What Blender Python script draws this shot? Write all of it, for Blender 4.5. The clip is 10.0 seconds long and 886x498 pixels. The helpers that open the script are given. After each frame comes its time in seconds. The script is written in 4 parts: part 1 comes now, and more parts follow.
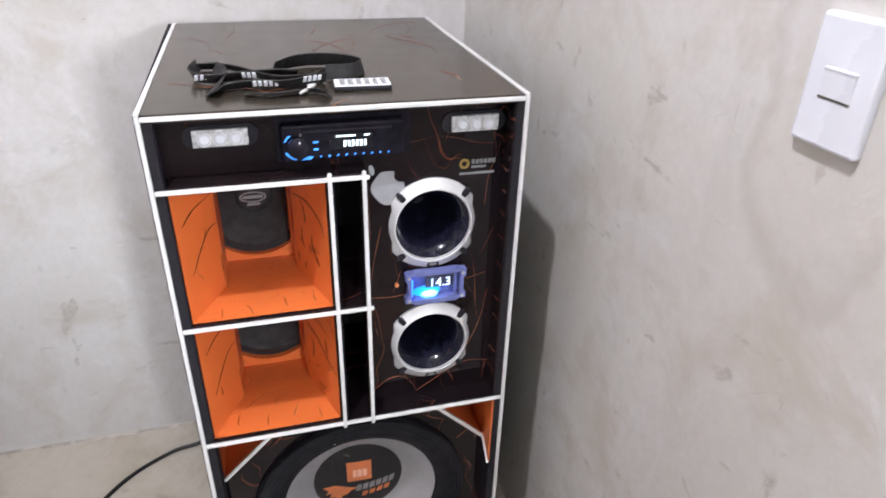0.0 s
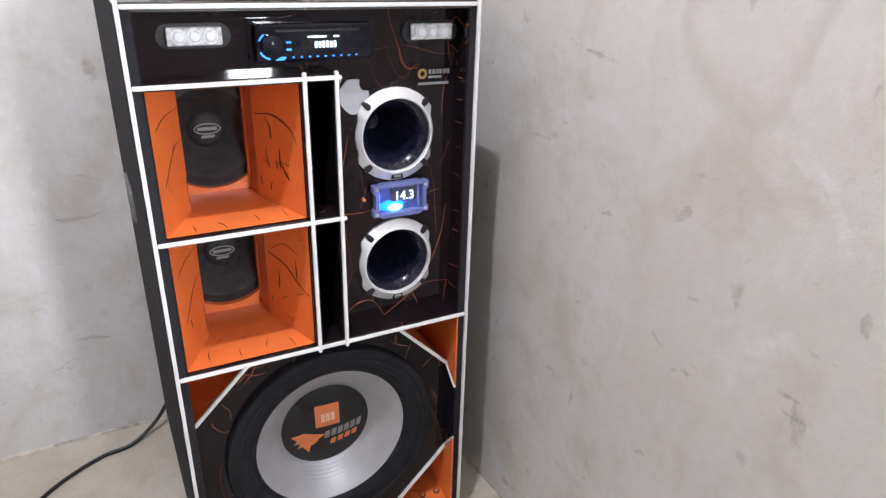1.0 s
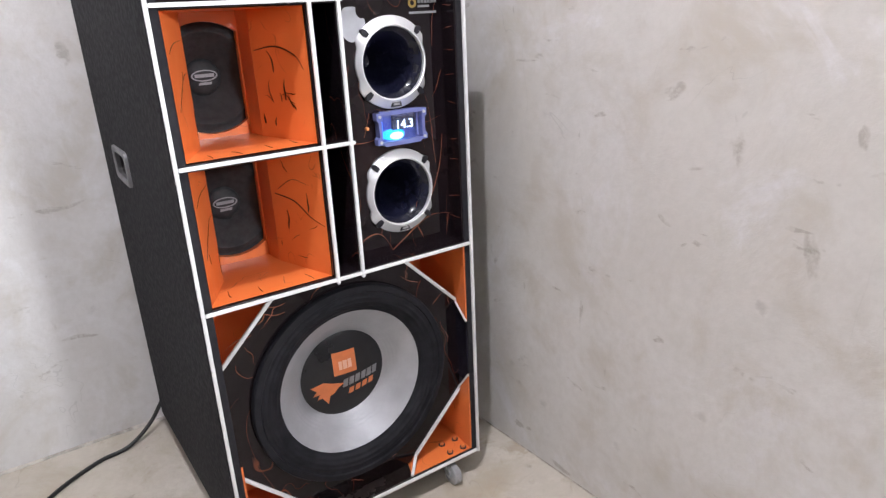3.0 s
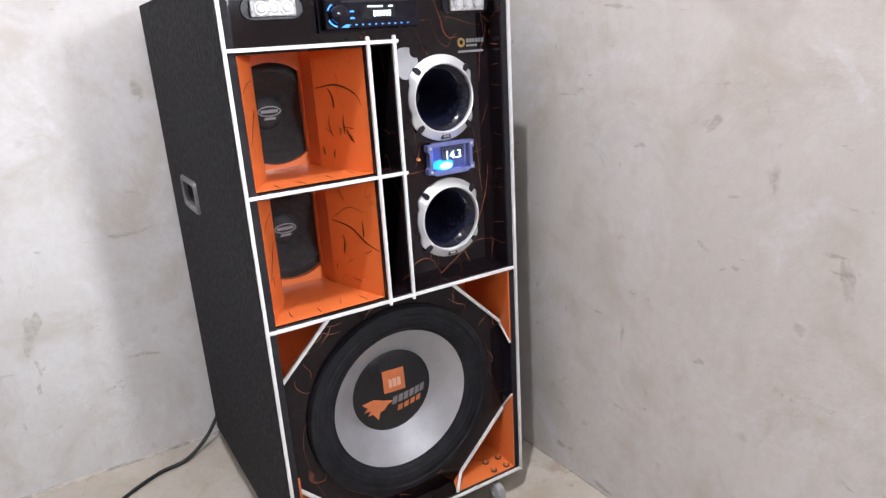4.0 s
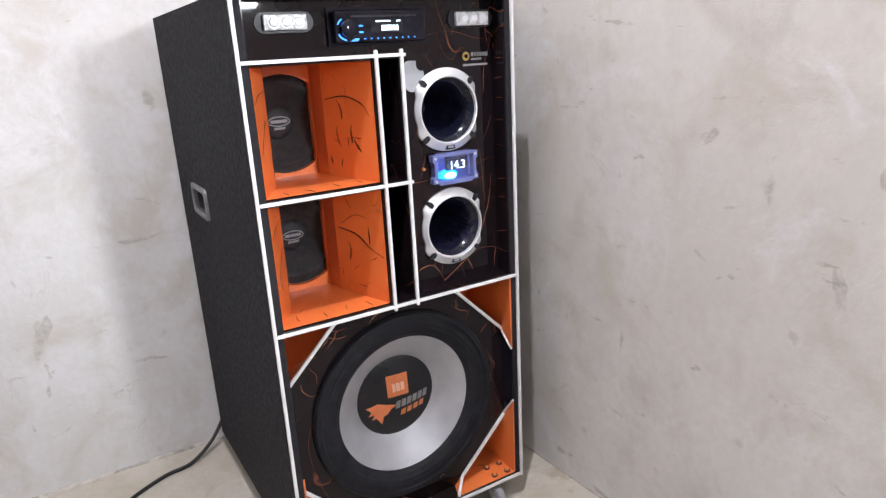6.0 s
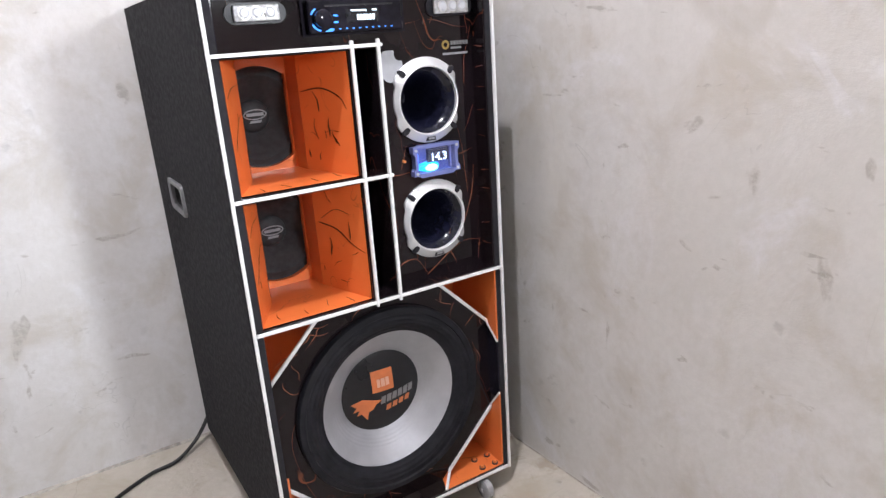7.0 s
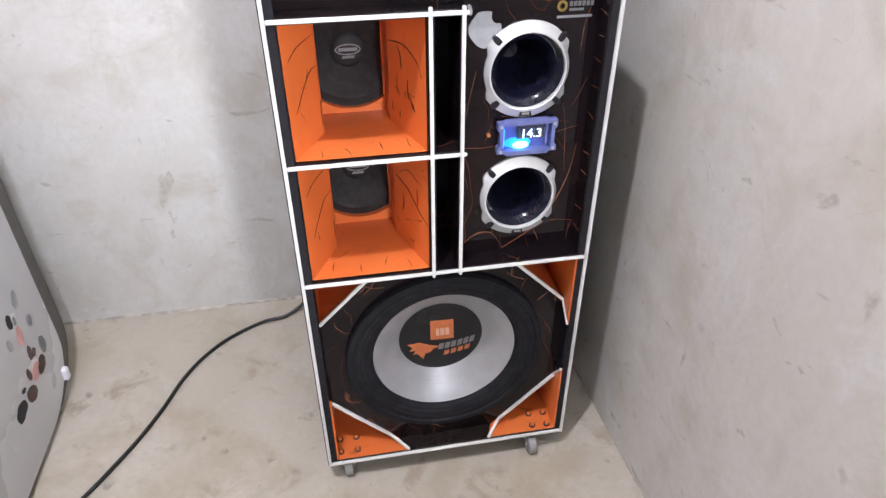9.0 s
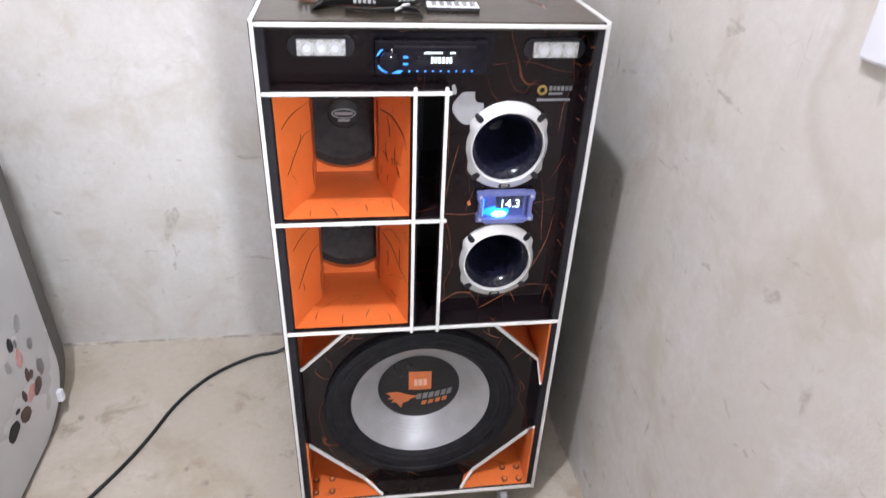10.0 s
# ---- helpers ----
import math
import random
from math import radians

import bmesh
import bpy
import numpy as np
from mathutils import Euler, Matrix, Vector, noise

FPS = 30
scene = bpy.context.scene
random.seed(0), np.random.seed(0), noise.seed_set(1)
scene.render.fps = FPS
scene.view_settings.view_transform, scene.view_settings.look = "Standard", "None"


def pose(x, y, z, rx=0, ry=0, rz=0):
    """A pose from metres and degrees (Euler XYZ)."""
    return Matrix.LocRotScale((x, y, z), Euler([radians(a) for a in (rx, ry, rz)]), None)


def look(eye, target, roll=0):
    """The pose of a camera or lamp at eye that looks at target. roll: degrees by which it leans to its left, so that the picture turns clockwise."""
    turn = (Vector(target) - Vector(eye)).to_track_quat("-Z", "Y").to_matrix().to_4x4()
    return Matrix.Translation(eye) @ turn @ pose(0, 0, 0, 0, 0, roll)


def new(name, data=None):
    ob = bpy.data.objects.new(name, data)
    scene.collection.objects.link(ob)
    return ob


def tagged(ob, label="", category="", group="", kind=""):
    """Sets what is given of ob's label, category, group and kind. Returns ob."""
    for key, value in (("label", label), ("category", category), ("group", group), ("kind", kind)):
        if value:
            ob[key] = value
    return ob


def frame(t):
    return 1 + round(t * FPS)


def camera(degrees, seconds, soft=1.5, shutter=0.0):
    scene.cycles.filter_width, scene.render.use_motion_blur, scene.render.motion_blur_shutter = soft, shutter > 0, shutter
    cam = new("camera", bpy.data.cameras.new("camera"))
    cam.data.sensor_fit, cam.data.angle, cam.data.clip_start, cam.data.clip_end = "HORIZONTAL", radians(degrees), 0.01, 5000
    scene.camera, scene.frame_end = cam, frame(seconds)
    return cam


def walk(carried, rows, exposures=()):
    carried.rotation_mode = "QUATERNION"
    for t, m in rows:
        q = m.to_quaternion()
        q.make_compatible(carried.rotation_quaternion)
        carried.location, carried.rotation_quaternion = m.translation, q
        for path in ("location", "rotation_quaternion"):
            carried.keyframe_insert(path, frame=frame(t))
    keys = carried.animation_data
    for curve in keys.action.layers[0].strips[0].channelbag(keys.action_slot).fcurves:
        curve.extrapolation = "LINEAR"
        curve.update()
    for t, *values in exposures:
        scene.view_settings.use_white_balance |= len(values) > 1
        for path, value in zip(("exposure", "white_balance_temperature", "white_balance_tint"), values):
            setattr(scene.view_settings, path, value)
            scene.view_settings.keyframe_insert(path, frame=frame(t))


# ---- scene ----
cam = camera(67.6, 10.0, 1.3, 0.2)
PATH = [
    (0, (0.151, -0.881, 1.392), (0.633, 0.801, 0.422), 1.5),
    (0.2, (0.122, -0.902, 1.364), (0.746, 0.801, 0.521), 1.3),
    (0.5, (0.059, -0.934, 1.307), (0.781, 0.742, 0.489), -2.7),
    (0.7, (0.011, -0.944, 1.275), (0.796, 0.678, 0.407), -1.8),
    (1, (-0.045, -0.973, 1.189), (0.812, 0.641, 0.378), 1.5),
    (1.3, (-0.091, -0.979, 1.119), (0.788, 0.677, 0.423), 1.8),
    (1.5, (-0.121, -0.987, 1.08), (0.736, 0.637, 0.29), 1.1),
    (1.8, (-0.161, -0.972, 1.022), (0.759, 0.617, 0.23), 1.4),
    (2, (-0.175, -0.985, 1.007), (0.853, 0.569, 0.278), 0.1),
    (2.2, (-0.174, -0.992, 1.002), (0.852, 0.53, 0.207), -1.3),
    (2.5, (-0.19, -0.997, 0.993), (0.874, 0.538, 0.278), -1.9),
    (3.8, (-0.247, -1.037, 1.01), (0.727, 0.585, 0.362), -3.7),
    (4, (-0.266, -1.048, 1.016), (0.704, 0.593, 0.411), -3.6),
    (4.5, (-0.288, -1.072, 1.015), (0.671, 0.589, 0.45), -2.8),
    (5, (-0.296, -1.071, 1.016), (0.67, 0.581, 0.435), -2.7),
    (6.5, (-0.283, -1.074, 1.021), (0.694, 0.575, 0.449), -3.4),
    (7, (-0.257, -1.061, 1.029), (0.727, 0.566, 0.409), -3.9),
    (7.2, (-0.219, -1.041, 1.053), (0.737, 0.576, 0.368), -5.0),
    (7.5, (-0.191, -1.037, 1.078), (0.645, 0.594, 0.277), -6.7),
    (7.8, (-0.138, -1.014, 1.129), (0.497, 0.621, 0.169), -6.8),
    (8, (-0.108, -1.0, 1.147), (0.464, 0.66, 0.19), -5.0),
    (8.1, (-0.084, -0.993, 1.167), (0.447, 0.678, 0.203), -4.1),
    (8.5, (-0.013, -0.954, 1.22), (0.361, 0.678, 0.126), -3.3),
    (8.7, (0.048, -0.956, 1.249), (0.411, 0.695, 0.181), -1.6),
    (9, (0.075, -0.962, 1.278), (0.37, 0.66, 0.144), -0.2),
    (9.3, (0.103, -0.975, 1.294), (0.376, 0.63, 0.131), 2.7),
    (9.5, (0.111, -0.974, 1.316), (0.362, 0.623, 0.138), 2.7),
    (9.7, (0.133, -0.981, 1.33), (0.342, 0.636, 0.17), 2.5),
    (10, (0.134, -0.99, 1.357), (0.393, 0.687, 0.298), 2.6),
]
EXPOSURES = [(0.0, -0.24), (0.7, -0.26), (1.0, -0.16), (1.5, -0.10), (2.0, 0.02), (4.0, 0.0), (7.0, 0.0), (8.5, -0.03), (10.0, 0.0)]
walk(cam, [(t, look(eye, target, roll)) for t, eye, target, roll in PATH], EXPOSURES)

# ---------------------------------------------------------------- light
BULB = (-0.209, -0.691, 2.880)
world = bpy.data.worlds.new("sky")
scene.world = world
world.use_nodes = True
_sky = world.node_tree.nodes.new("ShaderNodeTexSky")
_sky.sky_type, _sky.sun_disc = "NISHITA", False
_sky.sun_elevation, _sky.sun_rotation = radians(40), radians(150)
_bg = world.node_tree.nodes["Background"]
_bg.inputs["Strength"].default_value = 0.12
world.node_tree.links.new(_sky.outputs["Color"], _bg.inputs["Color"])

window_light = bpy.data.lights.new("window_daylight", "AREA")
window_light.shape, window_light.size, window_light.size_y = "RECTANGLE", 0.19, 0.22
window_light.energy, window_light.color = 2.2, (0.90, 0.94, 1.0)
window_light.spread = radians(37)
_dl = new("window_daylight", window_light)
_dl.matrix_world = look((0.630, -2.215, 1.375), (-0.22, 0.69, 0.62))
BULB_STRENGTH = 4400.0


# ---------------------------------------------------------------- materials
class Graph:
    """A small wrapper to write node graphs in few lines."""

    def __init__(self, name):
        self.m = bpy.data.materials.new(name)
        self.m.use_nodes = True
        self.t = self.m.node_tree
        self.b = self.t.nodes["Principled BSDF"]
        self.co = self.t.nodes.new("ShaderNodeTexCoord").outputs["Object"]

    def node(self, kind, ins=None, **props):
        n = self.t.nodes.new("ShaderNode" + kind)
        for k, v in props.items():
            setattr(n, k, v)
        for k, v in (ins or {}).items():
            if hasattr(v, "is_linked") or hasattr(v, "links"):
                self.t.links.new(v, n.inputs[k])
            else:
                n.inputs[k].default_value = v
        return n

    def noise(self, scale, detail=4.0, rough=0.55, co=None, dist=0.0):
        return self.node("TexNoise", {"Vector": co or self.co, "Scale": scale, "Detail": detail, "Roughness": rough, "Distortion": dist}).outputs["Fac"]

    def ramp(self, fac, a, b, lo=0.0, hi=1.0):
        n = self.node("MapRange", {"Value": fac, "From Min": a, "From Max": b, "To Min": lo, "To Max": hi})
        n.interpolation_type = "SMOOTHSTEP"
        return n.outputs[0]

    def mix(self, fac, a, b):
        n = self.t.nodes.new("ShaderNodeMix")
        n.data_type = "RGBA"
        for k, v in (("Factor", fac), ("A", a), ("B", b)):
            sock = [s for s in n.inputs if s.name == k and (s.type == "RGBA" or k == "Factor" and s.type == "VALUE")][0]
            if hasattr(v, "links"):
                self.t.links.new(v, sock)
            else:
                sock.default_value = v if k == "Factor" else (*v, 1)
        return [s for s in n.outputs if s.type == "RGBA"][0]

    def math(self, op, a, b=0.0):
        n = self.t.nodes.new("ShaderNodeMath")
        n.operation = op
        for i, v in enumerate((a, b)):
            if hasattr(v, "links"):
                self.t.links.new(v, n.inputs[i])
            else:
                n.inputs[i].default_value = v
        return n.outputs[0]

    def xyz(self):
        return self.node("SeparateXYZ", {"Vector": self.co}).outputs

    def put(self, key, v):
        if hasattr(v, "links"):
            self.t.links.new(v, self.b.inputs[key])
        else:
            self.b.inputs[key].default_value = (*v, 1) if isinstance(v, tuple) else v
        return self

    def bump(self, height, strength, distance=0.002):
        self.t.links.new(self.node("Bump", {"Height": height, "Strength": strength, "Distance": distance}).outputs[0], self.b.inputs["Normal"])
        return self


def plain(name, colour, rough=0.5, metal=0.0, var=0.25, scale=60.0, bump=0.0, coat=0.0, spec=0.5):
    """One paint or plastic, with a little unevenness in tone and gloss."""
    g = Graph(name)
    f = g.noise(scale)
    dark = tuple(c * (1 - var) for c in colour)
    light = tuple(min(1.0, c * (1 + var)) for c in colour)
    g.put("Base Color", g.mix(g.ramp(f, 0.3, 0.7), dark, light))
    g.put("Roughness", g.ramp(g.noise(scale * 0.3), 0.3, 0.7, rough * 0.8, min(1.0, rough * 1.2)))
    g.put("Metallic", metal).put("Coat Weight", coat).put("Specular IOR Level", spec)
    if bump:
        g.bump(g.noise(scale * 6), bump, 0.001)
    return g.m


def glowing(name, colour, strength):
    g = Graph(name)
    g.put("Base Color", colour).put("Emission Color", colour).put("Emission Strength", strength).put("Roughness", 0.4)
    return g.m


def plaster(name, tint, white, pits, stain=0.85, spots=0.0, smudge=0.6):
    """Hand-trowelled cement render: clouds of damp, whitish wash, small pits."""
    g = Graph(name)
    big = g.noise(1.7, 5, 0.6, dist=0.6)
    mid = g.noise(6.0, 6, 0.65, dist=0.4)
    fine = g.noise(55.0, 5, 0.7)
    c = g.mix(g.ramp(big, 0.35, 0.68), tint, tuple(min(1, a * b) for a, b in zip(tint, (1.10, 1.115, 1.15))))
    c = g.mix(g.ramp(mid, 0.46, 0.70, 0.0, stain), c, tuple(a * b for a, b in zip(tint, (0.86, 0.83, 0.77))))
    c = g.mix(g.ramp(g.noise(3.1, 6, 0.7, dist=1.2), 0.52, 0.70, 0.0, 0.75), c, white)
    if spots:
        c = g.mix(g.ramp(g.noise(8.5, 5, 0.6, dist=0.5), 0.56, 0.70, 0.0, spots), c, tuple(a * b for a, b in zip(tint, (0.68, 0.60, 0.50))))
        c = g.mix(g.ramp(g.noise(3.2, 4, 0.6), 0.50, 0.70, 0.0, spots), c, tuple(a * b for a, b in zip(tint, (0.86, 0.80, 0.70))))
    c = g.mix(g.ramp(fine, 0.35, 0.7, 0.0, 0.35), c, tuple(a * 0.88 for a in tint))
    streak = g.node("Mapping", {"Vector": g.co, "Scale": (14.0, 14.0, 1.6)}).outputs[0]
    c = g.mix(g.ramp(g.noise(1.0, 5, 0.6, co=streak), 0.55, 0.8, 0.0, 0.30), c, tuple(a * 0.84 for a in tint))
    rag = g.node("TexNoise", {"Vector": g.co, "Scale": 30.0, "Detail": 4.0})
    rag = g.node("VectorMath", {0: rag.outputs["Color"], 1: (0.035, 0.035, 0.035)}, operation="MULTIPLY").outputs[0]
    rag = g.node("VectorMath", {0: g.co, 1: rag}, operation="ADD").outputs[0]
    vor = g.node("TexVoronoi", {"Vector": rag, "Scale": 11.0}).outputs["Distance"]
    pit = g.math("MULTIPLY", g.ramp(vor, 0.03, 0.16, 1.0, 0.0), g.ramp(g.noise(4.3, 2), 0.47, 0.60))
    crack = g.math("ABSOLUTE", g.math("SUBTRACT", g.noise(1.7, 3, 0.55, dist=0.3), 0.5))
    crack = g.math("MULTIPLY", g.ramp(crack, 0.0006, 0.0022, 1.0, 0.0), g.ramp(g.noise(2.9, 2), 0.52, 0.62))
    c = g.mix(g.math("MULTIPLY", crack, 0.10), c, tuple(a * 0.5 for a in tint))
    c = g.mix(g.math("MULTIPLY", pit, pits), c, tuple(a * 0.55 for a in tint))
    for turn, size, lo in ((0.6, (10.0, 10.0, 26.0), 0.665), (-0.9, (17.0, 17.0, 6.5), 0.680)):
        slant = g.node("Mapping", {"Vector": g.co, "Rotation": (turn, 0.3, 0.0), "Scale": size}).outputs[0]
        smear = g.math("MULTIPLY", g.ramp(g.noise(1.0, 3, 0.6, co=slant, dist=0.5), lo, lo + 0.055), g.ramp(fine, 0.38, 0.6, 0.35, 1.0))
        c = g.mix(g.math("MULTIPLY", smear, smudge), c, tuple(a * b for a, b in zip(tint, (0.56, 0.53, 0.49))))
    hair = g.math("ABSOLUTE", g.math("SUBTRACT", g.noise(2.6, 4, 0.6, dist=0.8), 0.5))
    hair = g.math("MULTIPLY", g.ramp(hair, 0.0008, 0.0030, 1.0, 0.0), g.ramp(g.noise(3.7, 2), 0.53, 0.62))
    c = g.mix(g.math("MULTIPLY", hair, 0.45 * smudge), c, tuple(a * 0.55 for a in tint))
    g.put("Base Color", c).put("Roughness", g.ramp(mid, 0.3, 0.7, 0.62, 0.85)).put("Specular IOR Level", 0.35)
    h = g.math("ADD", g.math("MULTIPLY", mid, 1.4), g.math("MULTIPLY", fine, 0.35))
    h = g.math("SUBTRACT", h, g.math("MULTIPLY", pit, 0.5))
    g.bump(h, 0.35, 0.006)
    return g, c


def veined(name, ground, vein, rough, mask=0.5, scale=4.0, width=0.010, coat=0.0, stretch=(1, 1, 0.55), clouds=None, spec=0.5, soft=0.6):
    """Glossy foil printed with long fine cracks like lightning."""
    g = Graph(name)

    def lines(offset, sc, w, lo, wobble):
        co = g.node("Mapping", {"Vector": g.co, "Location": (offset, offset * 0.7, offset * 1.3), "Scale": stretch}).outputs[0]
        f = g.noise(sc, 2.0, 0.45, co=co, dist=wobble)
        near = g.math("ABSOLUTE", g.math("SUBTRACT", f, 0.5))
        fade = g.ramp(g.noise(sc * 1.9, 1.0, co=co), lo, lo + 0.09)
        return g.math("MULTIPLY", g.ramp(near, w * 0.35, w, 1.0, 0.0), fade)

    a = lines(3.1, scale, width, mask, 0.35)
    b = lines(11.7, scale * 1.5, width * 1.1, mask + 0.03, 0.6)
    base = g.mix(g.ramp(g.noise(3.5, 5, 0.6), 0.4, 0.75), ground, clouds or tuple(q * 1.8 for q in ground))
    c = g.mix(g.math("MULTIPLY", g.math("MAXIMUM", a, g.math("MULTIPLY", b, 0.75)), soft), base, vein)
    g.put("Base Color", c).put("Roughness", g.ramp(g.noise(30.0), 0.3, 0.7, rough * 0.92, rough * 1.08)).put("Coat Weight", coat).put("Specular IOR Level", spec)
    return g.m


def wall_right_material():
    """Cement render with the tongue-shaped damp mark below the light switch."""
    g, c = plaster("plaster_right", (0.60, 0.577, 0.545), (0.69, 0.678, 0.695), 0.45, 0.8, 0.25)
    x, y, z = g.xyz()
    wob = g.math("MULTIPLY", g.math("SUBTRACT", g.noise(6.0, 4, 0.55), 0.5), 0.14)
    dy = g.math("ABSOLUTE", g.math("ADD", g.math("ADD", y, 0.400), wob))
    low = g.math("SUBTRACT", 1.19, g.math("ADD", z, wob))
    low = g.math("MAXIMUM", low, 0.0)
    dy = g.math("MULTIPLY", dy, 1.6)
    d = g.math("SQRT", g.math("ADD", g.math("MULTIPLY", dy, dy), g.math("MULTIPLY", low, low)))
    inside = g.math("MULTIPLY", g.ramp(d, 0.13, 0.185, 1.0, 0.0), g.ramp(z, 0.95, 1.08))
    c = g.mix(g.math("MULTIPLY", inside, 0.35), c, (0.56, 0.53, 0.49))
    rim = g.math("MULTIPLY", g.ramp(d, 0.13, 0.165), g.ramp(d, 0.165, 0.195, 1.0, 0.0))
    c = g.mix(g.math("MULTIPLY", g.math("MULTIPLY", rim, g.ramp(z, 0.93, 1.0)), 0.36), c, (0.42, 0.39, 0.34))
    g.put("Base Color", c)
    return g.m


M_WALL_R = wall_right_material()
M_WALL = plaster("plaster_back", (0.585, 0.57, 0.55), (0.70, 0.70, 0.715), 0.35)[0].m
M_WALL_FAR = plaster("plaster_dim", (0.56, 0.54, 0.51), (0.64, 0.63, 0.62), 0.5)[0].m
M_FLOOR = plaster("cement_floor", (0.45, 0.41, 0.348), (0.54, 0.505, 0.45), 0.9, 0.9, 0.75)[0].m
M_CEIL = plain("ceiling_paint", (0.58, 0.57, 0.55), 0.8, var=0.08, scale=9)
M_MORTAR = plain("mortar", (0.40, 0.37, 0.33), 0.9, var=0.3, scale=40, bump=0.6)
M_FOIL = veined("dark_veined_foil", (0.0085, 0.0058, 0.0075), (0.30, 0.085, 0.035), 0.045, mask=0.44, spec=0.27, scale=6.0, width=0.0022, clouds=(0.0135, 0.0070, 0.0072), soft=0.50)
M_TOP = veined("dark_veined_top", (0.040, 0.032, 0.025), (0.30, 0.12, 0.05), 0.24, mask=0.53, scale=5.0, width=0.005, clouds=(0.055, 0.044, 0.034))
M_ORANGE = veined("orange_foil", (0.62, 0.145, 0.036), (0.20, 0.04, 0.012), 0.30, mask=0.52, scale=9.0, width=0.005, stretch=(1, 1, 0.8), clouds=(0.74, 0.190, 0.050), soft=0.5)
M_CARPET = plain("charcoal_texture", (0.0180, 0.0170, 0.0205), 0.9, var=0.06, scale=300, spec=0.2)
M_WHITE = plain("white_edge_strip", (0.70, 0.70, 0.70), 0.35, var=0.05, scale=30)
M_BLACK = plain("black_plastic", (0.014, 0.013, 0.018), 0.35, var=0.3, spec=0.25)
M_GLOSS = plain("black_gloss", (0.010, 0.009, 0.015), 0.10, var=0.3, spec=0.22)
M_FLARE = plain("black_horn_gloss", (0.006, 0.0065, 0.015), 0.13, var=0.3, spec=0.34)
M_RUBBER = plain("black_rubber", (0.012, 0.012, 0.015), 0.66, var=0.25, scale=35, spec=0.16)
M_CAP = plain("black_cap_vinyl", (0.009, 0.009, 0.012), 0.33, var=0.2, scale=40, spec=0.4)
M_PAPER = plain("black_cone_paper", (0.017, 0.016, 0.018), 0.7, var=0.3, scale=90, bump=0.3)
M_SILVER = plain("silver_cone", (0.38, 0.385, 0.41), 0.40, metal=0.45, var=0.06, scale=25)
M_ALU = plain("brushed_aluminium", (0.78, 0.78, 0.79), 0.34, metal=0.45, var=0.02, scale=12)
M_GREYMETAL = plain("grey_zinc", (0.42, 0.42, 0.43), 0.45, metal=0.6, var=0.15)
M_GREYSTICK = plain("silver_sticker", (0.36, 0.365, 0.39), 0.40, metal=0.2, var=0.05)
M_LOGO = plain("orange_print", (0.60, 0.17, 0.06), 0.35, var=0.06)
M_LOGO_LIGHT = plain("pale_print", (0.72, 0.42, 0.32), 0.35, var=0.05)
M_GREYPRINT = plain("grey_print", (0.20, 0.20, 0.215), 0.4, var=0.1)
M_YELLOW = plain("yellow_print", (0.30, 0.20, 0.045), 0.4, var=0.1)
M_APPLIANCE = plain("white_enamel", (0.56, 0.56, 0.575), 0.28, var=0.03, scale=6)
M_EDGE = plain("dark_grey_band", (0.075, 0.068, 0.060), 0.5, var=0.1, scale=12)
M_SWITCH = plain("white_switch_plastic", (0.76, 0.78, 0.84), 0.30, var=0.02, scale=20)
M_TRAY = plain("reflector_tray", (0.56, 0.56, 0.58), 0.45, metal=0.1, var=0.35, scale=120, bump=0.5)
M_VEIN = plain("rust_vein_print", (0.23, 0.078, 0.042), 0.25, var=0.35, scale=25)
M_CRACK = plain("black_crack_print", (0.035, 0.010, 0.005), 0.3, var=0.3, scale=25)
M_CABLE = plain("black_cable", (0.012, 0.012, 0.012), 0.45, var=0.2)
M_STRAP = plain("black_strap", (0.010, 0.010, 0.011), 0.65, var=0.3, scale=300, bump=0.4)
M_PINK = plain("pink_sticker", (0.62, 0.33, 0.32), 0.4, var=0.08)
M_BROWN = plain("brown_sticker", (0.08, 0.035, 0.03), 0.4, var=0.1)
M_COPPER = plain("bolt_orange", (0.72, 0.24, 0.08), 0.3, metal=0.3, var=0.1)
M_WHEEL = plain("smoke_grey_wheel", (0.30, 0.30, 0.31), 0.25, var=0.1)
M_WOOD = plain("stained_board", (0.014, 0.010, 0.009), 0.25, var=0.4)
M_BULB = glowing("lit_bulb", (0.914, 0.908, 0.998), BULB_STRENGTH)
M_CYAN = glowing("cyan_glow", (0.04, 0.28, 1.0), 1.3)
M_DIGIT = glowing("digit_glow", (0.75, 0.90, 1.0), 2.2)
M_WINDOW = plain("display_glass", (0.012, 0.013, 0.018), 0.08, var=0.1)


def clear_plastic(name, colour, weight):
    g = Graph(name)
    g.put("Base Color", colour).put("Roughness", 0.08).put("Transmission Weight", weight).put("IOR", 1.46)
    return g.m


M_CLEAR = clear_plastic("clear_bezel", (0.85, 0.88, 1.0), 1.0)


# ---------------------------------------------------------------- mesh helpers
def part(name, bm, material, parent=None, label="", smooth=False):
    """Links a bmesh, written in world coordinates, as one mesh under a thing or a part."""
    bmesh.ops.recalc_face_normals(bm, faces=bm.faces)
    me = bpy.data.meshes.new(name)
    bm.to_mesh(me)
    bm.free()
    me.materials.append(material)
    if smooth:
        me.shade_smooth()
        me.set_sharp_from_angle(angle=radians(40))
    ob = new(name, me)
    if parent:
        ob.parent = parent
        if parent.type == "EMPTY":
            ob.matrix_parent_inverse = Matrix.Translation(-Vector(parent.location))
    if label:
        ob["label"] = label
    return ob


def thing(name, base, label, category, group="", kind=""):
    ob = new(name)
    ob.empty_display_size = 0.05
    ob.location = base
    return tagged(ob, label, category, group, kind)


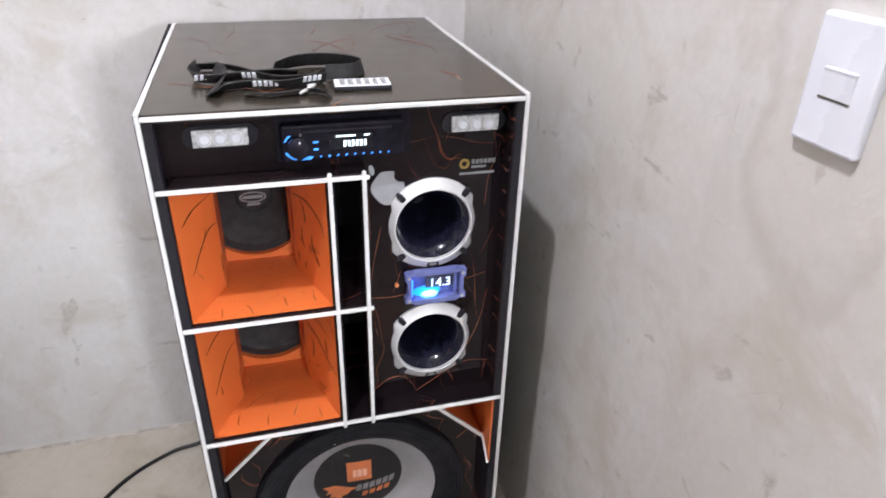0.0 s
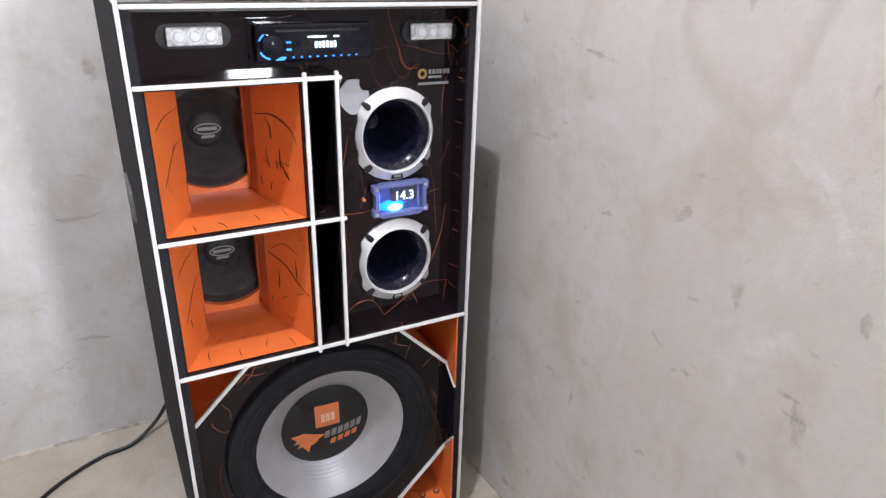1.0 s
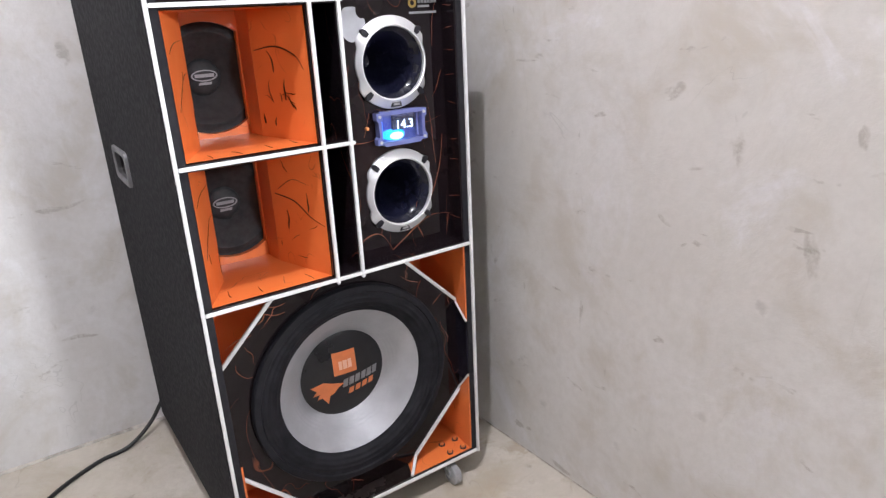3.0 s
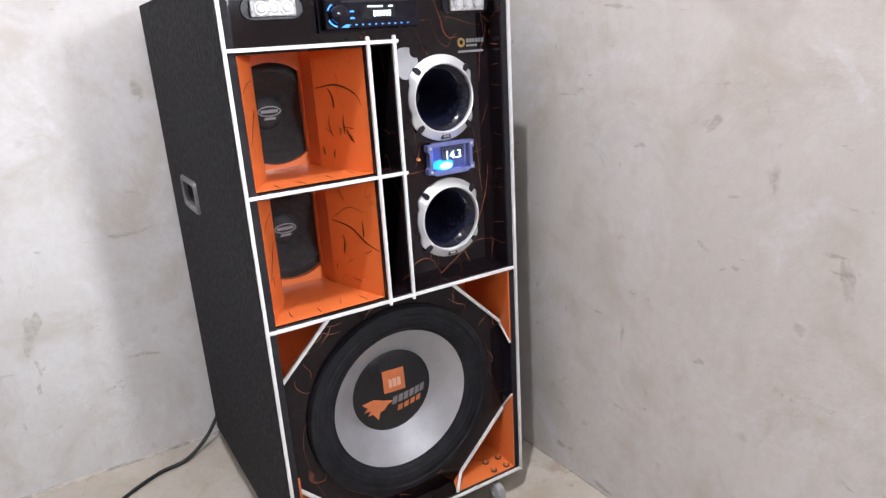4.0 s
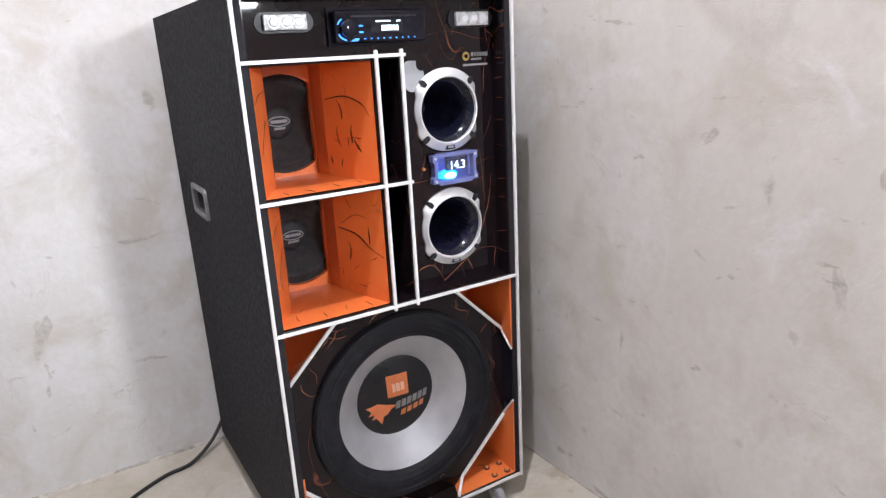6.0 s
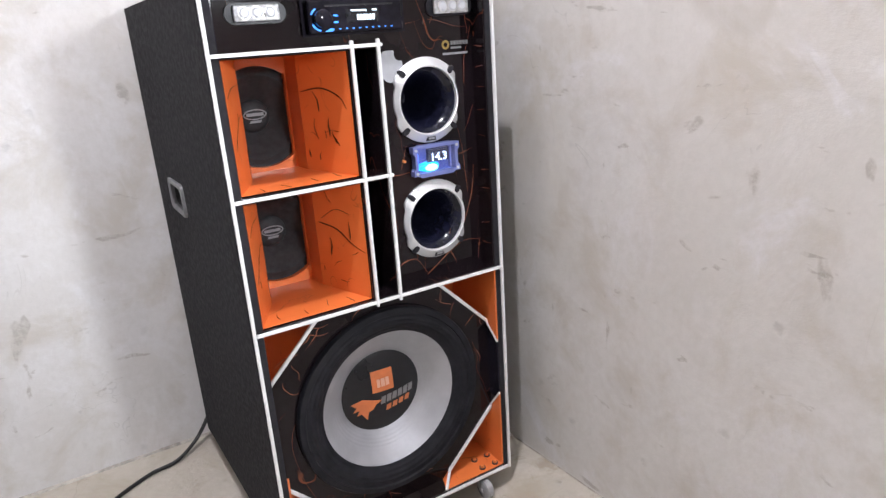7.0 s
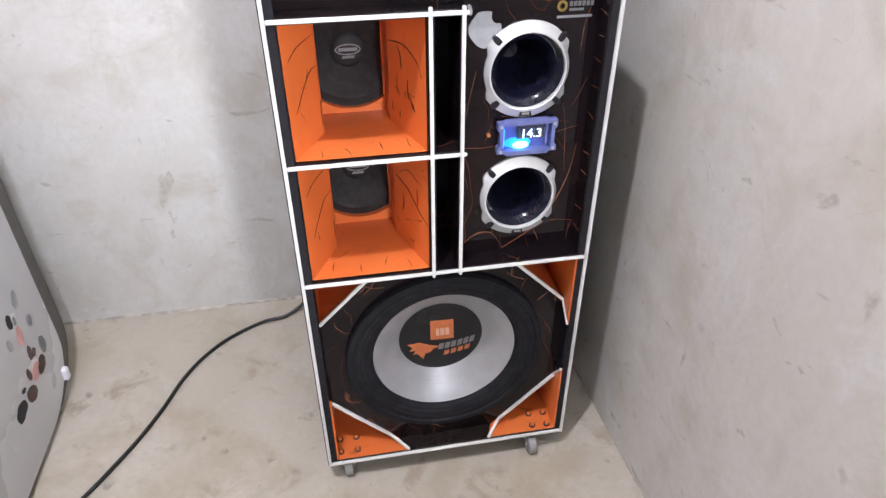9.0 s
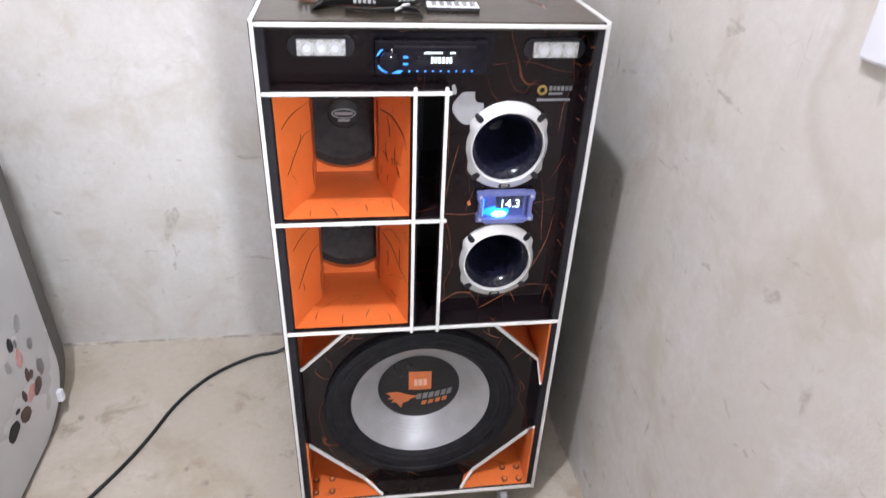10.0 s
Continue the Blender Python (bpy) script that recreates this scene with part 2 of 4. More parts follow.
def box(x0, x1, y0, y1, z0, z1, bevel=0.0, bm=None, segs=2):
    own = bmesh.new()
    bmesh.ops.create_cube(own, size=1.0, matrix=Matrix.Translation(((x0 + x1) / 2, (y0 + y1) / 2, (z0 + z1) / 2)) @ Matrix.Diagonal((x1 - x0, y1 - y0, z1 - z0, 1)))
    if bevel:
        bmesh.ops.bevel(own, geom=own.edges[:], offset=bevel, segments=segs, profile=0.5, affect="EDGES")
    return join(bm, own)


def join(bm, other):
    if bm is None:
        return other
    me = bpy.data.meshes.new("tmp")
    other.to_mesh(me)
    other.free()
    bm.from_mesh(me)
    bpy.data.meshes.remove(me)
    return bm


def prism(points, a, b, axis="y", bevel=0.0):
    """A polygon drawn in the plane across axis, pushed out from a to b. Points: (x, z) for y, (x, y) for z, (y, z) for x."""
    put = {"y": lambda p, v: (p[0], v, p[1]), "z": lambda p, v: (p[0], p[1], v), "x": lambda p, v: (v, p[0], p[1])}[axis]
    bm = bmesh.new()
    lo = [bm.verts.new(put(p, a)) for p in points]
    hi = [bm.verts.new(put(p, b)) for p in points]
    bm.faces.new(lo)
    bm.faces.new(hi)
    for i in range(len(points)):
        j = (i + 1) % len(points)
        bm.faces.new((lo[i], lo[j], hi[j], hi[i]))
    if bevel:
        bmesh.ops.recalc_face_normals(bm, faces=bm.faces)
        bmesh.ops.bevel(bm, geom=bm.edges[:], offset=bevel, segments=2, affect="EDGES")
    return bm


def plate(outer, holes, y0, y1):
    """A board in the x-z plane with holes cut through it."""
    bm = bmesh.new()
    edges = []
    for loop in [outer] + holes:
        vs = [bm.verts.new((x, y0, z)) for x, z in loop]
        edges += [bm.edges.new((vs[i], vs[(i + 1) % len(vs)])) for i in range(len(vs))]
    bmesh.ops.triangle_fill(bm, edges=edges, use_beauty=True, use_dissolve=False)
    got = bmesh.ops.extrude_face_region(bm, geom=bm.faces[:])
    bmesh.ops.translate(bm, verts=[g for g in got["geom"] if isinstance(g, bmesh.types.BMVert)], vec=(0, y1 - y0, 0))
    return bm


def circle(cx, cz, r, n=48):
    return [(cx + r * math.cos(2 * math.pi * i / n), cz + r * math.sin(2 * math.pi * i / n)) for i in range(n)]


def lathe(cx, cz, profile, n=64, wob=None):
    """A profile of (radius, y) turned round an axis that runs along y."""
    bm = bmesh.new()
    rows = []
    for r, y in profile:
        if r < 1e-5:
            rows.append([bm.verts.new((cx, y, cz))])
        else:
            rows.append([bm.verts.new((cx + r * math.cos(2 * math.pi * i / n), y, cz + r * math.sin(2 * math.pi * i / n))) for i in range(n)])
    for a, b in zip(rows, rows[1:]):
        for i in range(n):
            j = (i + 1) % n
            if len(a) == 1 and len(b) > 1:
                bm.faces.new((a[0], b[j], b[i]))
            elif len(b) == 1 and len(a) > 1:
                bm.faces.new((a[i], a[j], b[0]))
            elif len(a) > 1:
                bm.faces.new((a[i], a[j], b[j], b[i]))
    return bm


def cylinder(p, q, r, n=20, bm=None, r2=None):
    p, q = Vector(p), Vector(q)
    d = q - p
    own = bmesh.new()
    m = Matrix.Translation((p + q) / 2) @ d.to_track_quat("Z", "Y").to_matrix().to_4x4()
    bmesh.ops.create_cone(own, cap_ends=True, segments=n, radius1=r, radius2=r if r2 is None else r2, depth=d.length, matrix=m)
    return join(bm, own)


def glide(points, steps=10):
    """A smooth line through the given points (Catmull-Rom)."""
    ps = [Vector(p) for p in points]
    ps = [ps[0] * 2 - ps[1]] + ps + [ps[-1] * 2 - ps[-2]]
    out = []
    for a, b, c, d in zip(ps, ps[1:], ps[2:], ps[3:]):
        for k in range(steps):
            t = k / steps
            out.append(0.5 * (2 * b + (c - a) * t + (2 * a - 5 * b + 4 * c - d) * t * t + (3 * b - a - 3 * c + d) * t ** 3))
    return out + [ps[-2]]


def tube(points, r, n=10):
    bm = bmesh.new()
    rings = []
    for i, p in enumerate(points):
        d = (points[min(i + 1, len(points) - 1)] - points[max(i - 1, 0)]).normalized()
        u = d.cross(Vector((0, 0, 1)))
        u = u.normalized() if u.length > 1e-4 else Vector((1, 0, 0))
        v = u.cross(d)
        rings.append([bm.verts.new(p + r * (math.cos(2 * math.pi * k / n) * u + math.sin(2 * math.pi * k / n) * v)) for k in range(n)])
    for a, b in zip(rings, rings[1:]):
        for k in range(n):
            bm.faces.new((a[k], a[(k + 1) % n], b[(k + 1) % n], b[k]))
    bm.faces.new(rings[0])
    bm.faces.new(rings[-1])
    return bm


def ribbon(points, width, tilt0, tilt1, thick=0.0016):
    """A strap along a line; tilt: degrees from lying flat (0) to standing on its edge (90)."""
    bm = bmesh.new()
    rings = []
    for i, p in enumerate(points):
        d = (points[min(i + 1, len(points) - 1)] - points[max(i - 1, 0)]).normalized()
        a = radians(tilt0 + (tilt1 - tilt0) * i / (len(points) - 1))
        side = d.cross(Vector((0, 0, 1))).normalized()
        w = side * math.cos(a) + Vector((0, 0, 1)) * math.sin(a)
        nrm = d.cross(w).normalized()
        c = p + Vector((0, 0, 1)) * (abs(math.sin(a)) * width / 2)
        rings.append([bm.verts.new(c + w * sx * width / 2 + nrm * sn * thick / 2) for sx, sn in ((-1, -1), (1, -1), (1, 1), (-1, 1))])
    for a, b in zip(rings, rings[1:]):
        for k in range(4):
            bm.faces.new((a[k], a[(k + 1) % 4], b[(k + 1) % 4], b[k]))
    bm.faces.new(rings[0])
    bm.faces.new(rings[-1])
    return bm


def lettering(name, text, size, m, material, parent, depth=0.0006, spacing=1.0):
    """Words in Blender's built-in font, as a mesh at the pose m."""
    cu = bpy.data.curves.new(name, "FONT")
    cu.body, cu.size, cu.extrude, cu.space_character = text, size, depth, spacing
    cu.align_x, cu.align_y = "CENTER", "CENTER"
    tmp = new(name + "_tmp", cu)
    me = bpy.data.meshes.new_from_object(tmp.evaluated_get(bpy.context.evaluated_depsgraph_get()))
    bpy.data.objects.remove(tmp)
    me.name = name
    me.transform(m)
    me.materials.clear()
    me.materials.append(material)
    ob = new(name, me)
    ob.parent = parent
    if parent.type == "EMPTY":
        ob.matrix_parent_inverse = Matrix.Translation(-Vector(parent.location))
    return ob


def stroke(style, pts, width, o, u, v, n, lift=0.0005):
    """A tapering printed line on the plane through o spanned by u and v, with normal n towards the viewer."""
    name, material, parent = style
    bm = bmesh.new()
    line = glide([o + u * a + v * b + n * lift for a, b in pts], 4)
    rows = []
    for i, p in enumerate(line):
        d = (line[min(i + 1, len(line) - 1)] - line[max(i - 1, 0)]).normalized()
        k = i / (len(line) - 1)
        w = n.cross(d).normalized() * width * (0.25 + 0.75 * math.sin(math.pi * min(1.0, 0.12 + k))) / 2
        rows.append([bm.verts.new(q) for q in (p - w, p + w, p + w - n * 0.0008, p - w - n * 0.0008)])
    for a, b in zip(rows, rows[1:]):
        for k in range(4):
            bm.faces.new((a[k], a[(k + 1) % 4], b[(k + 1) % 4], b[k]))
    bm.faces.new(rows[0])
    bm.faces.new(rows[-1])
    return part(name, bm, material, parent)


def wander(rng, a, b, length, angle, bend=0.5, steps=5):
    """A line that wanders off from (a, b)."""
    pts = [(a, b)]
    for _ in range(steps):
        angle += rng.uniform(-bend, bend)
        a += length / steps * math.cos(angle)
        b += length / steps * math.sin(angle)
        pts.append((a, b))
    return pts


def clipped(pts, ok):
    out = []
    for p in pts:
        if not ok(*p):
            break
        out.append(p)
    return out if len(out) > 2 else None


XV, YV, ZV = Vector((1, 0, 0)), Vector((0, 1, 0)), Vector((0, 0, 1))
OV = Vector((0, 0, 0))


# ---------------------------------------------------------------- the room
BACK, LEFT, FRONT, HIGH = 0.69, -2.3, -2.2, 3.10


def right_x(y):
    return 0.664 - 0.036 * y


def structure(name, bm, material, label, category):
    return tagged(part(name, bm, material), label, category, kind="structure")


structure("floor", box(LEFT - 0.15, 1.0, FRONT - 0.16, BACK + 0.15, -0.12, 0.0), M_FLOOR, "bare stained grey-beige cement floor", "floor")
structure("ceiling", box(LEFT - 0.15, 1.0, FRONT - 0.16, BACK + 0.15, HIGH, HIGH + 0.12), M_CEIL, "plain pale painted ceiling", "ceiling")
structure("wall_north", box(LEFT - 0.15, 1.0, BACK, BACK + 0.15, 0.0, HIGH), M_WALL, "pale cement-rendered wall with whitish wash and damp clouds", "wall")
structure("wall_east", prism([(right_x(BACK), BACK), (right_x(BACK) + 0.2, BACK), (right_x(FRONT) + 0.2, FRONT - 0.16), (right_x(FRONT), FRONT - 0.16)], 0.0, HIGH, "z"),
          M_WALL_R, "grey-beige cement-rendered wall with damp stains and small pits", "wall")
structure("wall_west", box(LEFT - 0.15, LEFT, FRONT, BACK, 0.0, HIGH), M_WALL_FAR, "plain cement-rendered side wall", "wall")
WX0, WX1, WZ0, WZ1 = 0.520, right_x(FRONT), 1.27, 1.48
_fw = box(LEFT - 0.15, WX0, FRONT - 0.15, FRONT, 0.0, HIGH)
_fw = box(WX0, WX1, FRONT - 0.15, FRONT, WZ1, HIGH, bm=_fw)
_fw = box(WX0, WX1, FRONT - 0.15, FRONT, 0.0, WZ0, bm=_fw)
structure("wall_south", _fw, M_WALL_FAR, "cement-rendered wall with a small open window", "wall")


def mortar_line(name, start, end, out, seed, size=1.0):
    """A crumbly fillet of mortar where wall and floor meet."""
    bm = bmesh.new()
    a, b, o = Vector(start), Vector(end), Vector(out)
    n = 150
    rows = []
    for i in range(n + 1):
        p = a.lerp(b, i / n)
        k = noise.noise(Vector((i * 0.13, seed, 0))) * 0.5 + noise.noise(Vector((i * 0.5, seed, 3))) * 0.35
        w, h = size * (0.010 + 0.010 * k), size * (0.008 + 0.008 * k)
        rows.append([bm.verts.new(q) for q in (p - o * 0.004 + Vector((0, 0, -0.004)), p + o * max(0.003, w) + Vector((0, 0, -0.002)),
                                               p + o * max(0.002, w * 0.7) + Vector((0, 0, 0.003)), p + o * 0.002 + Vector((0, 0, max(0.003, h))), p - o * 0.004 + Vector((0, 0, max(0.003, h))))])
    for r, s in zip(rows, rows[1:]):
        for k in range(5):
            bm.faces.new((r[k], r[(k + 1) % 5], s[(k + 1) % 5], s[k]))
    return structure(name, bm, M_MORTAR, "crumbly mortar line between wall and floor", "trim")


mortar_line("trim_north", (LEFT, BACK, 0), (right_x(BACK), BACK, 0), (0, -1, 0), 1.0, 0.7)
mortar_line("trim_east", (right_x(BACK), BACK, 0), (right_x(-1.6), -1.6, 0), (-1, 0, 0), 5.0, 0.35)


# ---------------------------------------------------------------- the loudspeaker tower
W, D, Z0, Z1 = 0.524, 0.628, 0.055, 1.125
T = 0.012
cab = thing("loudspeaker_tower", (W / 2, D / 2, 0.0), "tall dark veined loudspeaker with white edging and orange horns", "loudspeaker")

# carcass
HY0, HY1, HZ0, HZ1 = 0.350, 0.486, 0.698, 0.768


def rounded(y0, y1, z0, z1, r, n=6):
    pts = []
    for cy, cz, a0 in ((y1 - r, z1 - r, 0), (y0 + r, z1 - r, 90), (y0 + r, z0 + r, 180), (y1 - r, z0 + r, 270)):
        pts += [(cy + r * math.cos(radians(a0 + 90 * k / n)), cz + r * math.sin(radians(a0 + 90 * k / n))) for k in range(n + 1)]
    return pts


_side = plate([(0.003, Z0), (D, Z0), (D, Z1 - 0.0005), (0.003, Z1 - 0.0005)], [rounded(HY0 + 0.010, HY1 - 0.010, HZ0 + 0.010, HZ1 - 0.010, 0.010)], -0.0085, T)
for _v in _side.verts:
    _y = _v.co.x
    _v.co.x, _v.co.y = (_v.co.y - (0.0075 * _y / D if _v.co.y < 0 else 0.0)), _y
part("side_panel", _side, M_CARPET, cab, "charcoal textured side panel")
part("side_panel", box(W - T, W + 0.0062, 0.003, D, Z0, Z1 - 0.0005, 0.001), M_CARPET, cab, "charcoal textured side panel")
part("top_panel", box(-0.0062, W + 0.0042, 0.004, D - 0.001, Z1 - T, Z1), M_TOP, cab, "glossy dark brown veined top panel")
part("bottom_panel", box(T, W - T, 0.004, D, Z0, Z0 + T), M_WOOD, cab)
part("back_panel", box(T, W - T, D - 0.015, D, Z0 + T, Z1 - T), M_WOOD, cab)
INNER = [(T, W - T, 0.5475, 0.5585), (T, 0.2885, 1.0115, 1.0225), (T, 0.2885, 0.7835, 0.7945)]
for x0, x1, z0, z1 in INNER:
    part("shelf", box(x0, x1, 0.004, 0.30, z0, z1), M_FOIL, cab)
for x in (0.233, 0.283):
    for z0, z1 in ((0.5585, 0.7835), (0.7945, 1.0115)):
        part("divider", box(x - 0.0055, x + 0.0055, 0.004, 0.30, z0, z1), M_FOIL, cab)
# glossy linings on the inner faces that show in front of the baffles
part("side_lining", box(W - T - 0.003, W - T, 0.006, 0.30, 0.5595, Z1 - T - 0.001), M_FOIL, cab, "glossy dark veined lining")
part("side_lining", box(T, T + 0.002, 0.006, 0.30, 0.5595, Z1 - T - 0.001), M_GLOSS, cab, "glossy black lining")
part("side_lining", box(W - T - 0.003, W - T, 0.006, 0.20, 0.24, 0.40), M_GLOSS, cab, "glossy black lining")

# white edge strips
S = 0.0105


def strip(x0, z0, x1, z1, w=0.0060, y0=-0.0025, y1=0.004):
    a, b = Vector((x0, z0)), Vector((x1, z1))
    d = (b - a).normalized()
    n = Vector((-d.y, d.x)) * w / 2
    return part("edge_strip", prism([a + n, b + n, b - n, a - n], y0, y1, "y", 0.0012), M_WHITE, cab, "white plastic edge strip")


XL, XR = -0.0036, W + 0.0024
strip(XL, Z0, XL, Z1)
strip(XR, Z0, XR, Z1)
strip(XL + 0.0034, Z1 - S / 2, XR - 0.0034, Z1 - S / 2)
strip(XL + 0.0034, Z0 + S / 2, XR - 0.0034, Z0 + S / 2)
strip(XL + 0.0034, 0.553, XR - 0.0034, 0.553)
strip(XL + 0.0034, 1.017, 0.291, 1.017)
strip(XL + 0.0034, 0.789, 0.291, 0.789)
strip(0.233, 0.545, 0.233, 1.027, 0.0060, -0.0036, 0.0036)
strip(0.2825, 0.545, 0.2825, 1.027, 0.0060, -0.0036, 0.0036)
for x in (XL - 0.0005, XR + 0.0005):
    part("edge_strip", box(x - 0.0034, x + 0.0034, 0.0, D, Z1 - 0.001, Z1 + 0.0020, 0.0010), M_WHITE, cab, "white plastic edge strip")

# upper baffle, L-shaped, with the two horn mouths cut through
FACE = 0.045
HORNS = [(0.3962, 0.9095), (0.3965, 0.6765)]
upper = part("upper_baffle", plate([(0.2885, 0.5585), (W - T - 0.003, 0.5585), (W - T - 0.003, Z1 - T), (T + 0.002, Z1 - T), (T + 0.002, 1.0225), (0.2885, 1.0225)],
                           [circle(x, z, 0.0635) for x, z in HORNS], FACE, FACE + 0.014), M_FOIL, cab, "glossy dark baffle with rusty veins")

_rng = random.Random(11)
STYLE = ("vein", M_VEIN, upper)
FRONT_O = OV + YV * FACE
for pts, w in (([(0.372, 0.563), (0.402, 0.582), (0.430, 0.600), (0.466, 0.615), (0.508, 0.610)], 0.0028), ([(0.430, 0.600), (0.428, 0.622), (0.433, 0.648)], 0.0026), ([(0.430, 0.600), (0.438, 0.585), (0.443, 0.572)], 0.0022),
               ([(0.292, 0.578), (0.320, 0.600), (0.350, 0.599), (0.372, 0.566)], 0.0026), ([(0.350, 0.599), (0.353, 0.614), (0.352, 0.632)], 0.0020), ([(0.447, 0.618), (0.470, 0.660), (0.490, 0.715), (0.498, 0.770)], 0.0020),
               ([(0.294, 1.000), (0.295, 0.900), (0.291, 0.820), (0.296, 0.745)], 0.0018), ([(0.313, 0.912), (0.299, 0.845), (0.292, 0.788)], 0.0016), ([(0.292, 0.779), (0.325, 0.776), (0.350, 0.778)], 0.0018)):
    stroke(STYLE, pts, w * 0.75, FRONT_O, XV, ZV, -YV)
for k in range(64):
    x, z = _rng.uniform(0.02, 0.505), _rng.uniform(0.57, 1.10)
    steep = _rng.random() < 0.65
    ang = _rng.choice((-1, 1)) * (math.pi / 2 + _rng.uniform(-0.35, 0.35)) if steep else _rng.uniform(-0.3, 0.3)
    pts = clipped(wander(_rng, x, z, _rng.uniform(0.03, 0.14), ang, 0.20), lambda a, b: 0.018 < a < 0.506 and 0.562 < b < 1.108 and (b > 1.026 or a > 0.292) and all((a - p) ** 2 + (b - q) ** 2 > 0.0825 ** 2 for p, q in HORNS))
    if pts:
        stroke(STYLE, pts, _rng.uniform(0.0004, 0.0008), FRONT_O, XV, ZV, -YV)
STYLE = ("vein", M_VEIN, cab)
for k in range(9):
    pts = clipped(wander(_rng, 0.010 + 0.004 * k / 9, 0.62 + 0.05 * k + _rng.uniform(-0.02, 0.02), 0.034, _rng.uniform(-0.15, 0.2), 0.14, 4), lambda a, b: 0.007 < a < 0.044)
    if pts:
        stroke(STYLE, pts, 0.0009, OV + XV * (W - T - 0.003), YV, ZV, -XV)
for k in range(14):
    pts = clipped(wander(_rng, _rng.uniform(0.03, 0.49), _rng.uniform(0.02, 0.5), _rng.uniform(0.06, 0.2), math.pi / 2 + _rng.uniform(-0.6, 0.6), 0.5), lambda a, b: 0.014 < a < 0.508 and 0.012 < b < 0.62)
    if pts:
        stroke(STYLE, pts, _rng.uniform(0.0010, 0.0022), OV + ZV * Z1, XV, YV, ZV)


def shell_quads(loops):
    """A skin through four-cornered loops of points, each (x, y, z)."""
    bm = bmesh.new()
    rows = [[bm.verts.new(p) for p in loop] for loop in loops]
    for a, b in zip(rows, rows[1:]):
        for k in range(len(a)):
            j = (k + 1) % len(a)
            bm.faces.new((a[k], a[j], b[j], b[k]))
    return bm


def tweeter(cx, cz):
    """A horn tweeter: polished ring with four screw slots, glossy black flare."""
    n = 96
    out = []
    for i in range(n):
        a = 2 * math.pi * i / n
        r = 0.0795 if abs(math.sin(a)) > 0.55 else 0.0795 - 0.0085 * min(1.0, (0.55 - abs(math.sin(a))) / 0.16)
        out.append((cx + r * math.cos(a), cz + r * math.sin(a)))
    inner = [[(cx + q * math.cos(2 * math.pi * i / n), y, cz + q * math.sin(2 * math.pi * i / n)) for i in range(n)] for q, y in ((0.0655, FACE - 0.0125), (0.0640, FACE - 0.0140), (0.0620, FACE - 0.0135), (0.0612, FACE - 0.007))]
    loops = [[(x, y, z) for x, z in out] for y in (FACE - 0.0005, FACE - 0.0050)] + [[(cx + (x - cx) * 0.985, FACE - 0.0062, cz + (z - cz) * 0.985) for x, z in out]] + inner
    ring = shell_quads(loops)
    body = part("horn_tweeter", ring, M_ALU, cab, "horn tweeter with polished aluminium ring", True)
    flare = [(0.0614, FACE - 0.0075)] + [(0.0614 - 0.046 * (k / 14) ** 0.72, FACE - 0.006 + 0.115 * (k / 14) ** 1.35) for k in range(1, 15)] + [(0.0, FACE + 0.112)]
    part("flare", lathe(cx, cz, flare), M_FLARE, body, "glossy black horn flare", smooth=True)
    part("maker_badge", prism([(cx - 0.010, cz - 0.0755), (cx + 0.011, cz - 0.0755), (cx + 0.0095, cz - 0.0665), (cx - 0.0085, cz - 0.0665)], FACE - 0.0112, FACE - 0.0070), M_BLACK, body, "small dark badge on the ring")
    part("badge_bar", prism([(cx - 0.006, cz - 0.0730), (cx + 0.007, cz - 0.0730), (cx + 0.0065, cz - 0.0690), (cx - 0.0055, cz - 0.0690)], FACE - 0.0117, FACE - 0.0108), M_GREYMETAL, body)
    for k in range(4):
        a = radians(45 + 90 * k)
        u, v = Vector((math.cos(a), math.sin(a))), Vector((-math.sin(a), math.cos(a)))
        c = Vector((cx, cz)) + u * 0.0735
        pts = [c + u * (0.0095 * math.cos(t)) + v * (0.0052 * math.sin(t)) for t in (2 * math.pi * i / 14 for i in range(14))]
        part("screw_slot", prism(pts, FACE - 0.0118, FACE - 0.004), M_BLACK, body, "black screw slot")


for _h in HORNS:
    tweeter(*_h)


# the two orange boxes with a driver each
def rect(x0, x1, z0, z1, y, y_right=None):
    b = y if y_right is None else y_right
    return [(x0, y, z0), (x1, b, z0), (x1, b, z1), (x0, y, z1)]


